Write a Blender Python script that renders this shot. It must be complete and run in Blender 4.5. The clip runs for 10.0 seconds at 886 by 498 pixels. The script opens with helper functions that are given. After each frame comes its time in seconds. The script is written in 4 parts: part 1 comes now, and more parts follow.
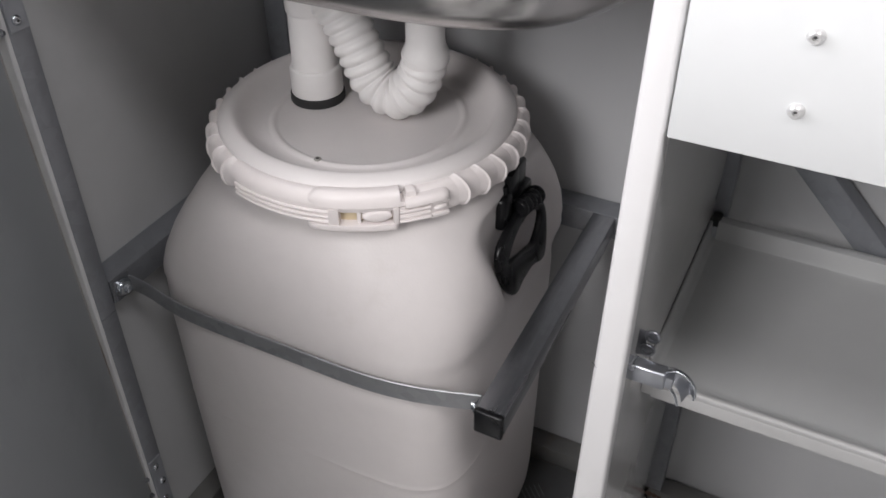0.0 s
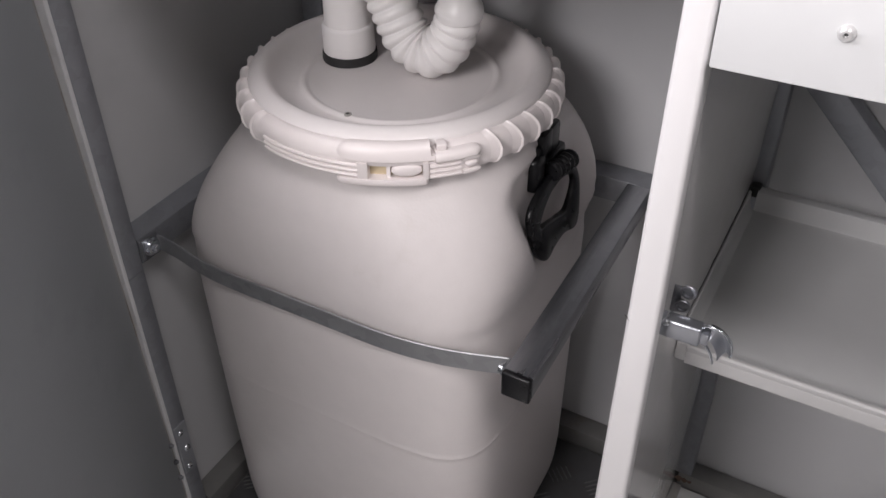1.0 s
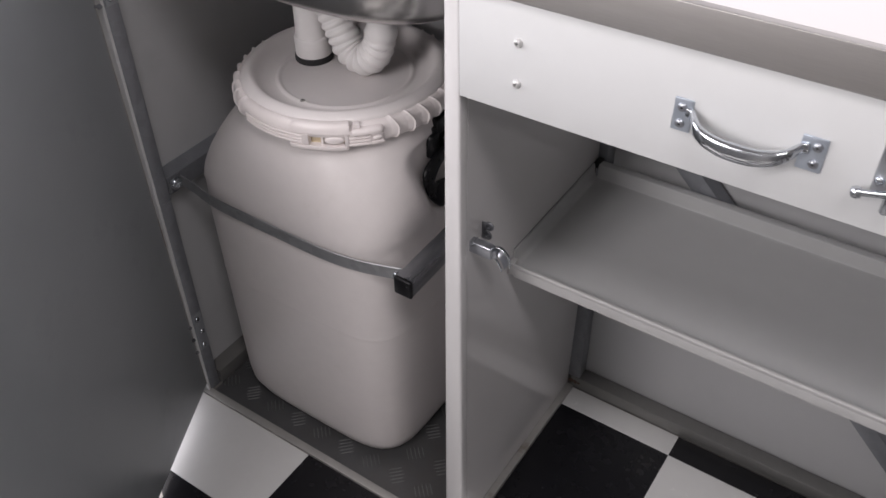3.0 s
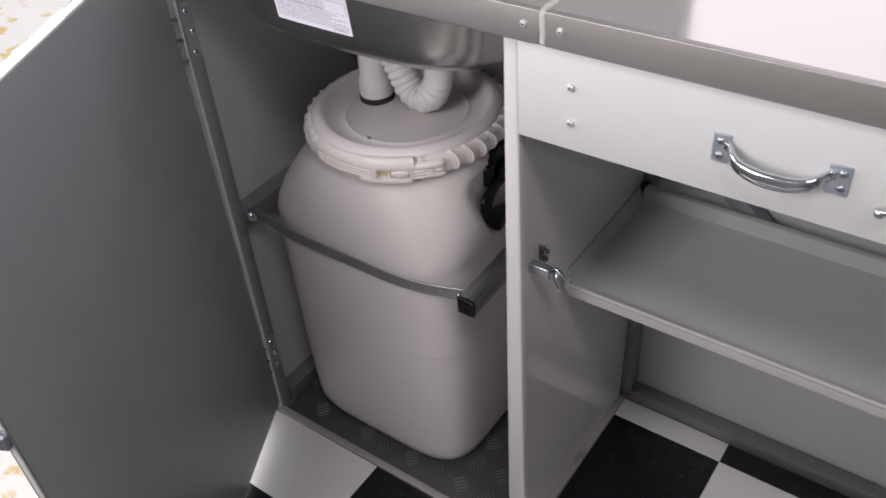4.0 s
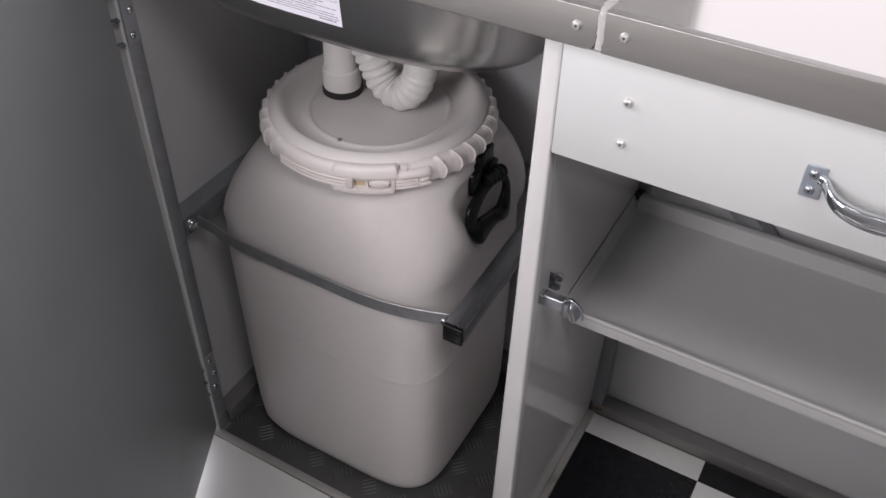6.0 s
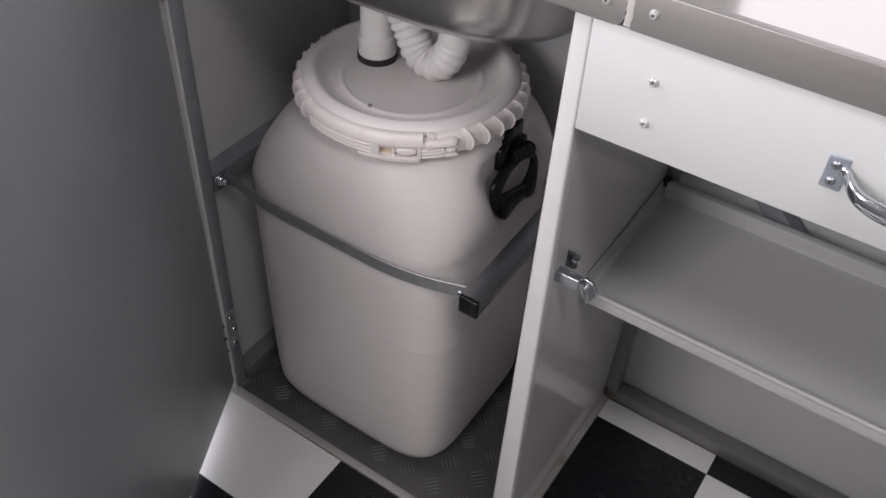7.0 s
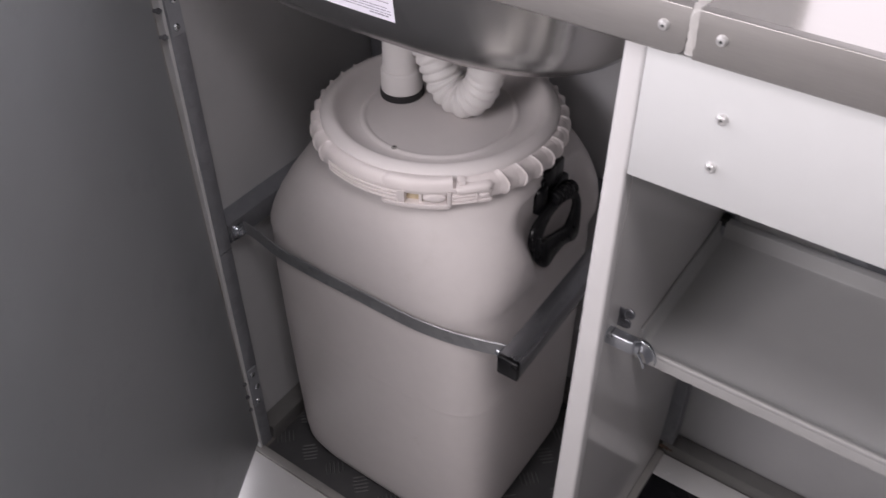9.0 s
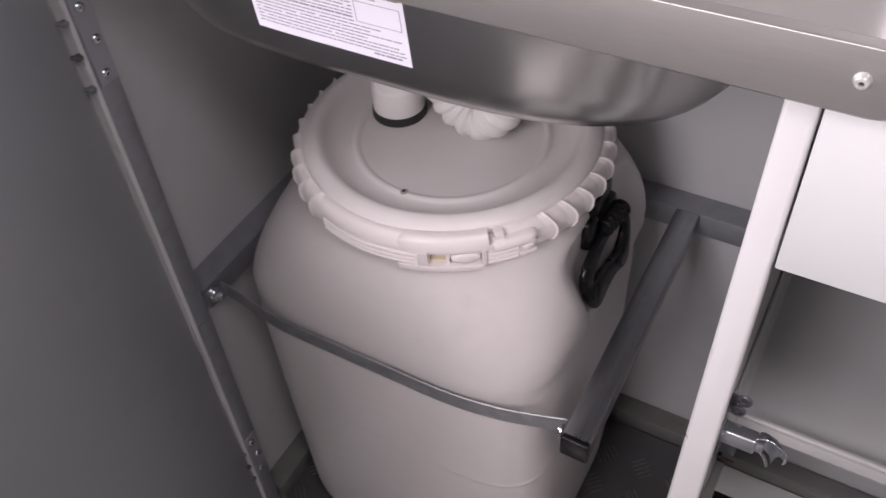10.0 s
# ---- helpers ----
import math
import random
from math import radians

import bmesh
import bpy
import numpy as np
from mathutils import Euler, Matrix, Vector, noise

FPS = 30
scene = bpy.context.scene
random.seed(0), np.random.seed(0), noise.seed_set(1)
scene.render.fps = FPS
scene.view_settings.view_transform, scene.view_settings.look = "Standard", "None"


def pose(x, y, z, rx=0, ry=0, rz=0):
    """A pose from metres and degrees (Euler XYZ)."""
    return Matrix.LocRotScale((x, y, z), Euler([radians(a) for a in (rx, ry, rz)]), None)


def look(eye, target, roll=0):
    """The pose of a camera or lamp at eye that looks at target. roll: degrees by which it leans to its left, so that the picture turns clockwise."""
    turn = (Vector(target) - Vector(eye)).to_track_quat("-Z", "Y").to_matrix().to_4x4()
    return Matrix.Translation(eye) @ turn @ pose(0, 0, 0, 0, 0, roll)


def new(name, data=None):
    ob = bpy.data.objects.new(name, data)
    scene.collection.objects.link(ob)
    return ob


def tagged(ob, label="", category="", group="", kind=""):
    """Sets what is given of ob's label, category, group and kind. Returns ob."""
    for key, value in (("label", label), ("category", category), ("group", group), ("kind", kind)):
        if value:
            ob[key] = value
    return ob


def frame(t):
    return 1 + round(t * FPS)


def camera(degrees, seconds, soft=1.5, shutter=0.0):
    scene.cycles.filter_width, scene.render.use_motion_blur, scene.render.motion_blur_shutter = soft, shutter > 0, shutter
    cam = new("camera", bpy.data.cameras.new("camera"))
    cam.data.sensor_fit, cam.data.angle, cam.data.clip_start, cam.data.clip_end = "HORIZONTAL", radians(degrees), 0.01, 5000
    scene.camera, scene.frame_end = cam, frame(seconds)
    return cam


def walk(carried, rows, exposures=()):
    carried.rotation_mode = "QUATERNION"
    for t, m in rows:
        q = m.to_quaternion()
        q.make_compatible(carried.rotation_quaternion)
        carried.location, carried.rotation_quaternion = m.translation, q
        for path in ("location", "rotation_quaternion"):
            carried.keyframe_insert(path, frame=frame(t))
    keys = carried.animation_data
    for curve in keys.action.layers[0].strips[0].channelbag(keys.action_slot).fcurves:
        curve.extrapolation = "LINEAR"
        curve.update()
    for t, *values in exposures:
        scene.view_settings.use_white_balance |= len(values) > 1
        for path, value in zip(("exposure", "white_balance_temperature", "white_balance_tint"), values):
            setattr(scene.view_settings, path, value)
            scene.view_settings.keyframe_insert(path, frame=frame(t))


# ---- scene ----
cam = camera(53.8, 10.0, shutter=0.2)
PATH = [
    (0, (0.083, -0.418, 1.015), (-0.63, 0.986, -0.218), -0.4),
    (0.2, (0.082, -0.416, 0.9985), (-0.686, 1.0, -0.188), -0.2),
    (0.5, (0.088, -0.429, 0.993), (-0.727, 0.964, -0.189), -1.8),
    (0.7, (0.089, -0.429, 0.986), (-0.705, 0.944, -0.233), -1.4),
    (1, (0.089, -0.428, 0.976), (-0.688, 0.947, -0.251), -0.8),
    (1.5, (0.076, -0.438, 0.983), (-0.71, 0.94, -0.236), -0.6),
    (2, (0.092, -0.457, 1.016), (-0.623, 0.914, -0.252), 1.0),
    (2.2, (0.128, -0.488, 1.07), (-0.595, 0.835, -0.243), 1.7),
    (2.5, (0.219, -0.517, 1.147), (-0.574, 0.768, -0.165), 0.9),
    (2.7, (0.302, -0.543, 1.169), (-0.549, 0.707, -0.14), -0.7),
    (3.8, (0.45, -0.669, 1.247), (-0.421, 0.572, -0.057), -2.1),
    (4, (0.411, -0.658, 1.258), (-0.544, 0.556, -0.012), -5.0),
    (4.2, (0.368, -0.657, 1.263), (-0.566, 0.585, 0.003), -4.5),
    (4.5, (0.301, -0.649, 1.245), (-0.487, 0.633, -0.073), -2.1),
    (4.7, (0.271, -0.641, 1.239), (-0.481, 0.662, -0.082), -0.2),
    (5, (0.24, -0.622, 1.216), (-0.471, 0.682, -0.123), 1.7),
    (5.2, (0.235, -0.601, 1.223), (-0.472, 0.682, -0.139), -1.3),
    (6.3, (0.228, -0.591, 1.213), (-0.509, 0.714, -0.112), 1.9),
    (6.5, (0.239, -0.589, 1.217), (-0.538, 0.681, -0.118), 0.9),
    (6.7, (0.245, -0.597, 1.2115), (-0.566, 0.621, -0.155), 0.5),
    (7, (0.249, -0.594, 1.209), (-0.527, 0.646, -0.156), 3.0),
    (7.2, (0.253, -0.579, 1.2095), (-0.482, 0.726, -0.119), 1.6),
    (7.5, (0.262, -0.571, 1.216), (-0.471, 0.726, -0.119), 0.2),
    (7.8, (0.256, -0.571, 1.2245), (-0.498, 0.768, -0.058), 0.0),
    (8, (0.252, -0.582, 1.219), (-0.523, 0.749, -0.058), -0.2),
    (8.2, (0.244, -0.598, 1.2175), (-0.549, 0.704, -0.079), 0.0),
    (8.5, (0.234, -0.606, 1.209), (-0.556, 0.662, -0.12), 0.9),
    (8.8, (0.22, -0.559, 1.1785), (-0.595, 0.701, -0.147), 0.1),
    (9, (0.199, -0.509, 1.163), (-0.671, 0.712, -0.162), -0.6),
    (9.2, (0.175, -0.444, 1.154), (-0.776, 0.718, -0.167), -2.5),
    (9.5, (0.126, -0.375, 1.152), (-0.811, 0.707, -0.245), -4.7),
    (9.7, (0.096, -0.352, 1.132), (-0.846, 0.698, -0.287), -7.3),
    (10, (0.023, -0.349, 1.124), (-0.723, 0.813, -0.323), -4.9),
]
EXPOSURE = [(0.0, 0.10, 6500, 12), (0.5, 0.06, 6550, 13), (1.0, 0.11, 6600, 16), (2.0, 0.12, 6600, 18), (2.7, -0.12, 6600, 16), (3.8, -0.32, 6600, 17), (4.5, -0.37, 6600, 16), (7.0, -0.28, 6550, 16), (8.0, -0.40, 6600, 17), (8.5, -0.33, 6600, 18), (9.0, -0.27, 6600, 20), (9.5, -0.14, 6600, 19), (10.0, -0.08, 6650, 23)]
walk(cam, [(t, look(eye, target, roll)) for t, eye, target, roll in PATH], EXPOSURE)

# ---- world and light ----
world = bpy.data.worlds.new("sky")
scene.world = world
world.use_nodes = True
wn = world.node_tree.nodes
sky = wn.new("ShaderNodeTexSky")
sky.sky_type = "NISHITA"
sky.sun_disc = False
sky.sun_elevation = radians(46)
sky.sun_rotation = radians(304)
world.node_tree.links.new(sky.outputs[0], wn["Background"].inputs[0])
wn["Background"].inputs[1].default_value = 0.12


def sun(strength, elevation, azimuth):
    lamp = bpy.data.lights.new("sun", "SUN")
    lamp.energy, lamp.angle, lamp.color = strength, radians(0.5), (1.0, 0.95, 0.88)
    d = Vector((math.cos(radians(elevation)) * math.sin(radians(azimuth)), math.cos(radians(elevation)) * math.cos(radians(azimuth)), math.sin(radians(elevation))))
    new("sun", lamp).matrix_world = look(d * 20, (0, 0, 0))


def opening_light(name, centre, target, width, height, watts, colour):
    lamp = bpy.data.lights.new(name, "AREA")
    lamp.shape, lamp.size, lamp.size_y, lamp.energy, lamp.color = "RECTANGLE", width, height, watts, colour
    new(name, lamp).matrix_world = look(centre, target)


sun(5.0, 46, 304)
# daylight at the end entrance and worktop window; front and roof fills are added
opening_light("hatch_daylight", (-0.29, -1.27, 1.40), (-0.24, 0, 0.7), 0.42, 0.62, 16, (1.0, 0.985, 0.975))
opening_light("roof_daylight", (0.85, -0.83, 2.40), (0.70, -0.45, 0.9), 0.82, 0.46, 19.5, (1.0, 0.985, 0.975))
opening_light("entrance_daylight", (-0.72, -0.32, 0.98), (0.5, -0.32, 0.9), 0.56, 1.85, 16, (1.0, 0.985, 0.985))
opening_light("window_daylight", (0.97, 0.56, 1.23), (0.97, -1, 1.18), 2.0, 0.74, 7.9, (1.0, 0.925, 0.845))


# ---- materials ----
def material(name, colour, rough=0.5, metal=0.0, vary=0.06, scales=(3.0, 40.0), bump=0.0, bump_scale=300.0, coat=0.0, stretch=(1, 1, 1), rough_vary=0.08,
             spangle=0.0, stain_or_sheen=None, stain_or_sheen_scale=6.0, stain_or_sheen_edge=(0.58, 0.72), per_piece=0.0, specular=0.5, brushed=0.0):
    m = bpy.data.materials.new(name)
    m.use_nodes = True
    nt = m.node_tree
    n, link = nt.nodes, nt.links.new
    b = n["Principled BSDF"]
    b.inputs["Roughness"].default_value, b.inputs["Metallic"].default_value = rough, metal
    b.inputs["Coat Weight"].default_value, b.inputs["Coat Roughness"].default_value = coat, 0.08
    b.inputs["Specular IOR Level"].default_value = specular
    if brushed:
        grain = n.new("ShaderNodeTangent")
        grain.direction_type, grain.axis = "RADIAL", "Z"
        b.inputs["Anisotropic"].default_value, b.inputs["Anisotropic Rotation"].default_value = brushed, 0.25
        link(grain.outputs[0], b.inputs["Tangent"])
    tc, mp, info = n.new("ShaderNodeTexCoord"), n.new("ShaderNodeMapping"), n.new("ShaderNodeObjectInfo")
    mp.inputs["Scale"].default_value = stretch
    link(tc.outputs["Object"], mp.inputs["Vector"])
    off = n.new("ShaderNodeVectorMath")
    off.operation = "MULTIPLY_ADD"
    off.inputs[1].default_value = (13.0, 7.0, 5.0)
    comb = n.new("ShaderNodeCombineXYZ")
    for k in range(3):
        link(info.outputs["Random"], comb.inputs[k])
    link(comb.outputs[0], off.inputs[0])
    link(mp.outputs[0], off.inputs[2])
    value = None
    for k, s in enumerate(scales):
        t = n.new("ShaderNodeTexNoise")
        t.inputs["Scale"].default_value, t.inputs["Detail"].default_value = s, 4.0
        link(off.outputs[0], t.inputs["Vector"])
        if value is None:
            value = t.outputs["Fac"]
        else:
            mix = n.new("ShaderNodeMath")
            mix.operation = "ADD"
            link(value, mix.inputs[0])
            link(t.outputs["Fac"], mix.inputs[1])
            value = mix.outputs[0]
    rng = n.new("ShaderNodeMapRange")
    rng.inputs["From Min"].default_value, rng.inputs["From Max"].default_value = 0.2 * len(scales), 0.8 * len(scales)
    rng.inputs["To Min"].default_value, rng.inputs["To Max"].default_value = 1 - vary, 1 + vary
    link(value, rng.inputs["Value"])
    factor = rng.outputs[0]
    if spangle:
        v = n.new("ShaderNodeTexVoronoi")
        v.inputs["Scale"].default_value = 90.0
        link(tc.outputs["Object"], v.inputs["Vector"])
        sep = n.new("ShaderNodeSeparateColor")
        link(v.outputs["Color"], sep.inputs[0])
        r2 = n.new("ShaderNodeMapRange")
        r2.inputs["To Min"].default_value, r2.inputs["To Max"].default_value = 1 - spangle, 1 + spangle
        link(sep.outputs[0], r2.inputs["Value"])
        mm = n.new("ShaderNodeMath")
        mm.operation = "MULTIPLY"
        link(factor, mm.inputs[0])
        link(r2.outputs[0], mm.inputs[1])
        factor = mm.outputs[0]
    if per_piece:
        r3 = n.new("ShaderNodeMapRange")
        r3.inputs["To Min"].default_value, r3.inputs["To Max"].default_value = 1 - per_piece, 1 + per_piece
        link(info.outputs["Random"], r3.inputs["Value"])
        mm = n.new("ShaderNodeMath")
        mm.operation = "MULTIPLY"
        link(factor, mm.inputs[0])
        link(r3.outputs[0], mm.inputs[1])
        factor = mm.outputs[0]
    sc = n.new("ShaderNodeVectorMath")
    sc.operation = "SCALE"
    sc.inputs[0].default_value = colour
    link(factor, sc.inputs["Scale"])
    shade = sc.outputs[0]
    if stain_or_sheen:
        t = n.new("ShaderNodeTexNoise")
        t.inputs["Scale"].default_value, t.inputs["Detail"].default_value, t.inputs["Roughness"].default_value = stain_or_sheen_scale, 6.0, 0.65
        link(off.outputs[0], t.inputs["Vector"])
        r4 = n.new("ShaderNodeMapRange")
        r4.inputs["From Min"].default_value, r4.inputs["From Max"].default_value = stain_or_sheen_edge
        link(t.outputs["Fac"], r4.inputs["Value"])
        mx = n.new("ShaderNodeMix")
        mx.data_type = "RGBA"
        link(r4.outputs[0], mx.inputs["Factor"])
        link(shade, mx.inputs["A"])
        mx.inputs["B"].default_value = (*stain_or_sheen, 1)
        shade = mx.outputs["Result"]
    link(shade, b.inputs["Base Color"])
    r5 = n.new("ShaderNodeMapRange")
    r5.inputs["From Min"].default_value, r5.inputs["From Max"].default_value = 0.2 * len(scales), 0.8 * len(scales)
    r5.inputs["To Min"].default_value, r5.inputs["To Max"].default_value = max(0.02, rough - rough_vary), min(1.0, rough + rough_vary)
    link(value, r5.inputs["Value"])
    link(r5.outputs[0], b.inputs["Roughness"])
    if bump:
        t = n.new("ShaderNodeTexNoise")
        t.inputs["Scale"].default_value, t.inputs["Detail"].default_value = bump_scale, 3.0
        link(off.outputs[0], t.inputs["Vector"])
        bp = n.new("ShaderNodeBump")
        bp.inputs["Strength"].default_value, bp.inputs["Distance"].default_value = bump, 0.001
        link(t.outputs["Fac"], bp.inputs["Height"])
        link(bp.outputs[0], b.inputs["Normal"])
    return m


HDPE = material("barrel_plastic", (0.648, 0.612, 0.603), 0.36, vary=0.045, scales=(5, 55), bump=0.12, bump_scale=420, stain_or_sheen=(0.56, 0.52, 0.49), stain_or_sheen_scale=9, stain_or_sheen_edge=(0.62, 0.85))
LID = material("lid_plastic", (0.72, 0.685, 0.677), 0.38, vary=0.03, scales=(6, 60), bump=0.1, bump_scale=420)
RING = material("clamp_plastic", (0.77, 0.717, 0.705), 0.34, vary=0.03, scales=(8, 70), bump=0.08, bump_scale=300)
VENT = material("vent_plastic", (0.30, 0.29, 0.27), 0.4, vary=0.1, scales=(30, 200))
CREAM = material("yellowed_plastic", (0.58, 0.48, 0.32), 0.4, vary=0.06, scales=(20, 120))
PIPE = material("pipe_plastic", (0.78, 0.76, 0.75), 0.32, vary=0.025, scales=(10, 80), bump=0.05)
BLACK = material("black_plastic", (0.006, 0.006, 0.007), 0.30, vary=0.2, scales=(20, 160), bump=0.1, bump_scale=500, specular=0.3)
RUBBER = material("black_rubber", (0.02, 0.02, 0.021), 0.6, vary=0.2, scales=(20, 160))
# the long dark bluish streaks are reflections painted into the metal's colour
ZINC = material("reflection_streaked_zinc", (0.30, 0.306, 0.325), 0.32, 0.85, vary=0.16, scales=(9, 60), spangle=0.03, rough_vary=0.12, bump=0.05, bump_scale=150, stretch=(1, 0.12, 1), stain_or_sheen=(0.14, 0.143, 0.158), stain_or_sheen_scale=26, stain_or_sheen_edge=(0.42, 0.66))
POST = material("dull_galvanised_steel", (0.285, 0.295, 0.316), 0.46, 0.6, vary=0.12, scales=(7, 60), spangle=0.05, rough_vary=0.06, bump=0.05, bump_scale=150, stain_or_sheen=(0.22, 0.22, 0.225), stain_or_sheen_scale=11)
STRAP = material("strap_steel", (0.34, 0.345, 0.355), 0.52, 0.8, vary=0.12, scales=(9, 80), spangle=0.08, rough_vary=0.1)
STEEL = material("brushed_stainless", (0.54, 0.518, 0.50), 0.115, 1.0, vary=0.03, scales=(3, 900), stretch=(0.03, 1, 1), rough_vary=0.012)
FASCIA = material("brushed_stainless_fold", (0.44, 0.423, 0.41), 0.48, 1.0, vary=0.10, scales=(9, 900), stretch=(0.08, 1, 1), rough_vary=0.05, stain_or_sheen=(0.385, 0.365, 0.35), stain_or_sheen_scale=14, stain_or_sheen_edge=(0.5, 0.75))
BOWL = material("polished_stainless", (0.50, 0.488, 0.482), 0.25, 1.0, vary=0.03, scales=(4, 30), rough_vary=0.03, brushed=0.6)
LEAF = material("hinge_zinc", (0.33, 0.345, 0.37), 0.42, 0.6, vary=0.08, scales=(12, 90))
PLATED = material("dull_zinc_plate", (0.42, 0.435, 0.47), 0.30, 0.9, vary=0.08, scales=(20, 120), rough_vary=0.06)
MOUNT = material("pale_zinc_plate", (0.50, 0.55, 0.62), 0.34, 0.75, vary=0.08, scales=(20, 120), rough_vary=0.05)
CHROME = material("bright_zinc", (0.62, 0.645, 0.68), 0.16, 1.0, vary=0.08, scales=(20, 120), rough_vary=0.06)
PANEL = material("white_lacquered_panel", (0.615, 0.603, 0.603), 0.13, vary=0.02, scales=(2.5, 30), coat=0.2, rough_vary=0.02, bump=0.012, bump_scale=25, stain_or_sheen=(0.56, 0.55, 0.54), stain_or_sheen_scale=5, stain_or_sheen_edge=(0.62, 0.9))
STILE = material("white_edge_lacquer", (0.66, 0.65, 0.65), 0.37, vary=0.02, scales=(4, 40), coat=0.2, rough_vary=0.03)
FRONT = material("white_drawer_lacquer", (0.618, 0.625, 0.624), 0.5, vary=0.025, scales=(3, 40), rough_vary=0.02)
WALL = material("white_wall_sheet", (0.488, 0.492, 0.500), 0.4, vary=0.03, scales=(2, 25), rough_vary=0.08, bump=0.04, bump_scale=60, stain_or_sheen=(0.41, 0.413, 0.418), stain_or_sheen_scale=4, stain_or_sheen_edge=(0.58, 0.9))
SIDE = material("grey_side_sheet", (0.45, 0.453, 0.458), 0.4, vary=0.05, scales=(2, 25), rough_vary=0.06, bump=0.04, bump_scale=60, stain_or_sheen=(0.37, 0.373, 0.377), stain_or_sheen_scale=4, stain_or_sheen_edge=(0.55, 0.9))
DOOR = material("grey_door_sheet", (0.28, 0.297, 0.309), 0.41, vary=0.09, scales=(4, 14), rough_vary=0.08, bump=0.05, bump_scale=50, stain_or_sheen=(0.212, 0.225, 0.235), stain_or_sheen_scale=7, stain_or_sheen_edge=(0.55, 0.85))
SHELF = material("grey_white_shelf_lacquer", (0.47, 0.474, 0.474), 0.36, vary=0.04, scales=(3, 40), rough_vary=0.02)
LIP = material("pale_shelf_lip", (0.44, 0.437, 0.434), 0.3, vary=0.04, scales=(4, 40), rough_vary=0.03)
CHEQUER = material("chequer_aluminium", (0.12, 0.122, 0.125), 0.42, 0.6, vary=0.18, scales=(6, 70), rough_vary=0.12, stain_or_sheen=(0.11, 0.105, 0.10), stain_or_sheen_scale=9, stain_or_sheen_edge=(0.5, 0.75))
# lighter than the sheet: glints on the bars put into the colour
TREAD = material("glinting_tread_aluminium", (0.19, 0.19, 0.193), 0.42, 0.6, vary=0.15, scales=(20, 120), rough_vary=0.08)
# paler than the post: the light on its front face as colour
LIT_FACE = material("lit_post_face_grey", (0.60, 0.60, 0.605), 0.6, 0.1, vary=0.08, scales=(8, 70), stain_or_sheen=(0.48, 0.48, 0.48), stain_or_sheen_scale=10)
EDGE = material("aluminium_edge_strip", (0.40, 0.39, 0.375), 0.55, 0.4, vary=0.15, scales=(8, 70), stain_or_sheen=(0.24, 0.21, 0.18), stain_or_sheen_scale=14)
RUSTY = material("stained_floor_rail", (0.225, 0.222, 0.216), 0.45, 0.5, vary=0.14, scales=(8, 60), stain_or_sheen=(0.17, 0.125, 0.10), stain_or_sheen_scale=9, stain_or_sheen_edge=(0.6, 0.85))
RUST = material("brown_rust", (0.13, 0.085, 0.065), 0.8, vary=0.3, scales=(40, 200))
TILE_W = material("white_vinyl", (0.65, 0.65, 0.643), 0.24, vary=0.03, scales=(5, 60), rough_vary=0.07, bump=0.05, bump_scale=120, stain_or_sheen=(0.56, 0.54, 0.52), stain_or_sheen_scale=8, stain_or_sheen_edge=(0.6, 0.85), per_piece=0.02)
TILE_B = material("black_vinyl", (0.009, 0.009, 0.011), 0.26, vary=0.2, scales=(5, 60), rough_vary=0.07, bump=0.05, bump_scale=120, stain_or_sheen=(0.022, 0.021, 0.021), stain_or_sheen_scale=10, stain_or_sheen_edge=(0.6, 0.85), per_piece=0.06, specular=0.35)
SLAB = material("floor_board", (0.2, 0.19, 0.18), 0.7, vary=0.1)
PAPER = material("white_label_paper", (0.80, 0.78, 0.86), 0.5, vary=0.03, scales=(20, 150))
INK = material("grey_label_ink", (0.26, 0.245, 0.30), 0.6, vary=0.1)
# dark grey so that the unseen walls and ceiling bounce little light
LINER = material("dim_unseen_lining", (0.25, 0.25, 0.25), 0.35, vary=0.03, scales=(1.5, 20))
GRAVEL = material("pale_gravel", (0.72, 0.71, 0.67), 0.9, vary=0.1, scales=(3, 45), bump=0.6, bump_scale=60, stain_or_sheen=(0.60, 0.46, 0.20), stain_or_sheen_scale=7, stain_or_sheen_edge=(0.55, 0.62))
RIVET = material("pale_aluminium", (0.70, 0.695, 0.69), 0.32, 0.55, vary=0.05, scales=(30, 200))
# near-black for painted shade in gaps and hollows, and for the scratch
SHADE_SCRATCH = material("hollow_shade_and_scratch", (0.05, 0.05, 0.05), 0.7, vary=0.2)
WHITE_SEAL = material("pale_silicone", (0.50, 0.485, 0.47), 0.45, vary=0.08, scales=(30, 200))

# ---- building helpers ----
PLACE = {}


def thing(name, at, label, category, group="", kind="", turn=0.0):
    ob = new(name)
    ob.empty_display_size = 0.05
    m = pose(*at, 0, 0, turn)
    ob.matrix_world = m
    PLACE[ob] = m
    return tagged(ob, label, category, group, kind)


def part(name, bm, mat, parent=None, label="", smooth=35, local=False, merge=True):
    """Links a bmesh as one mesh under a thing or a part; its points are given in the world, or in the thing's own axes."""
    if merge:
        bmesh.ops.remove_doubles(bm, verts=bm.verts, dist=1e-5)
    bmesh.ops.recalc_face_normals(bm, faces=bm.faces)
    me = bpy.data.meshes.new(name)
    bm.to_mesh(me)
    bm.free()
    me.materials.append(mat)
    m = PLACE.get(parent, Matrix())
    if not local:
        me.transform(m.inverted())
    if smooth:
        me.shade_smooth()
        me.set_sharp_from_angle(angle=radians(smooth))
    ob = new(name, me)
    ob.parent = parent
    PLACE[ob] = m
    return tagged(ob, label)


def joined(*makers):
    bm = bmesh.new()
    for make in makers:
        make(bm)
    return bm


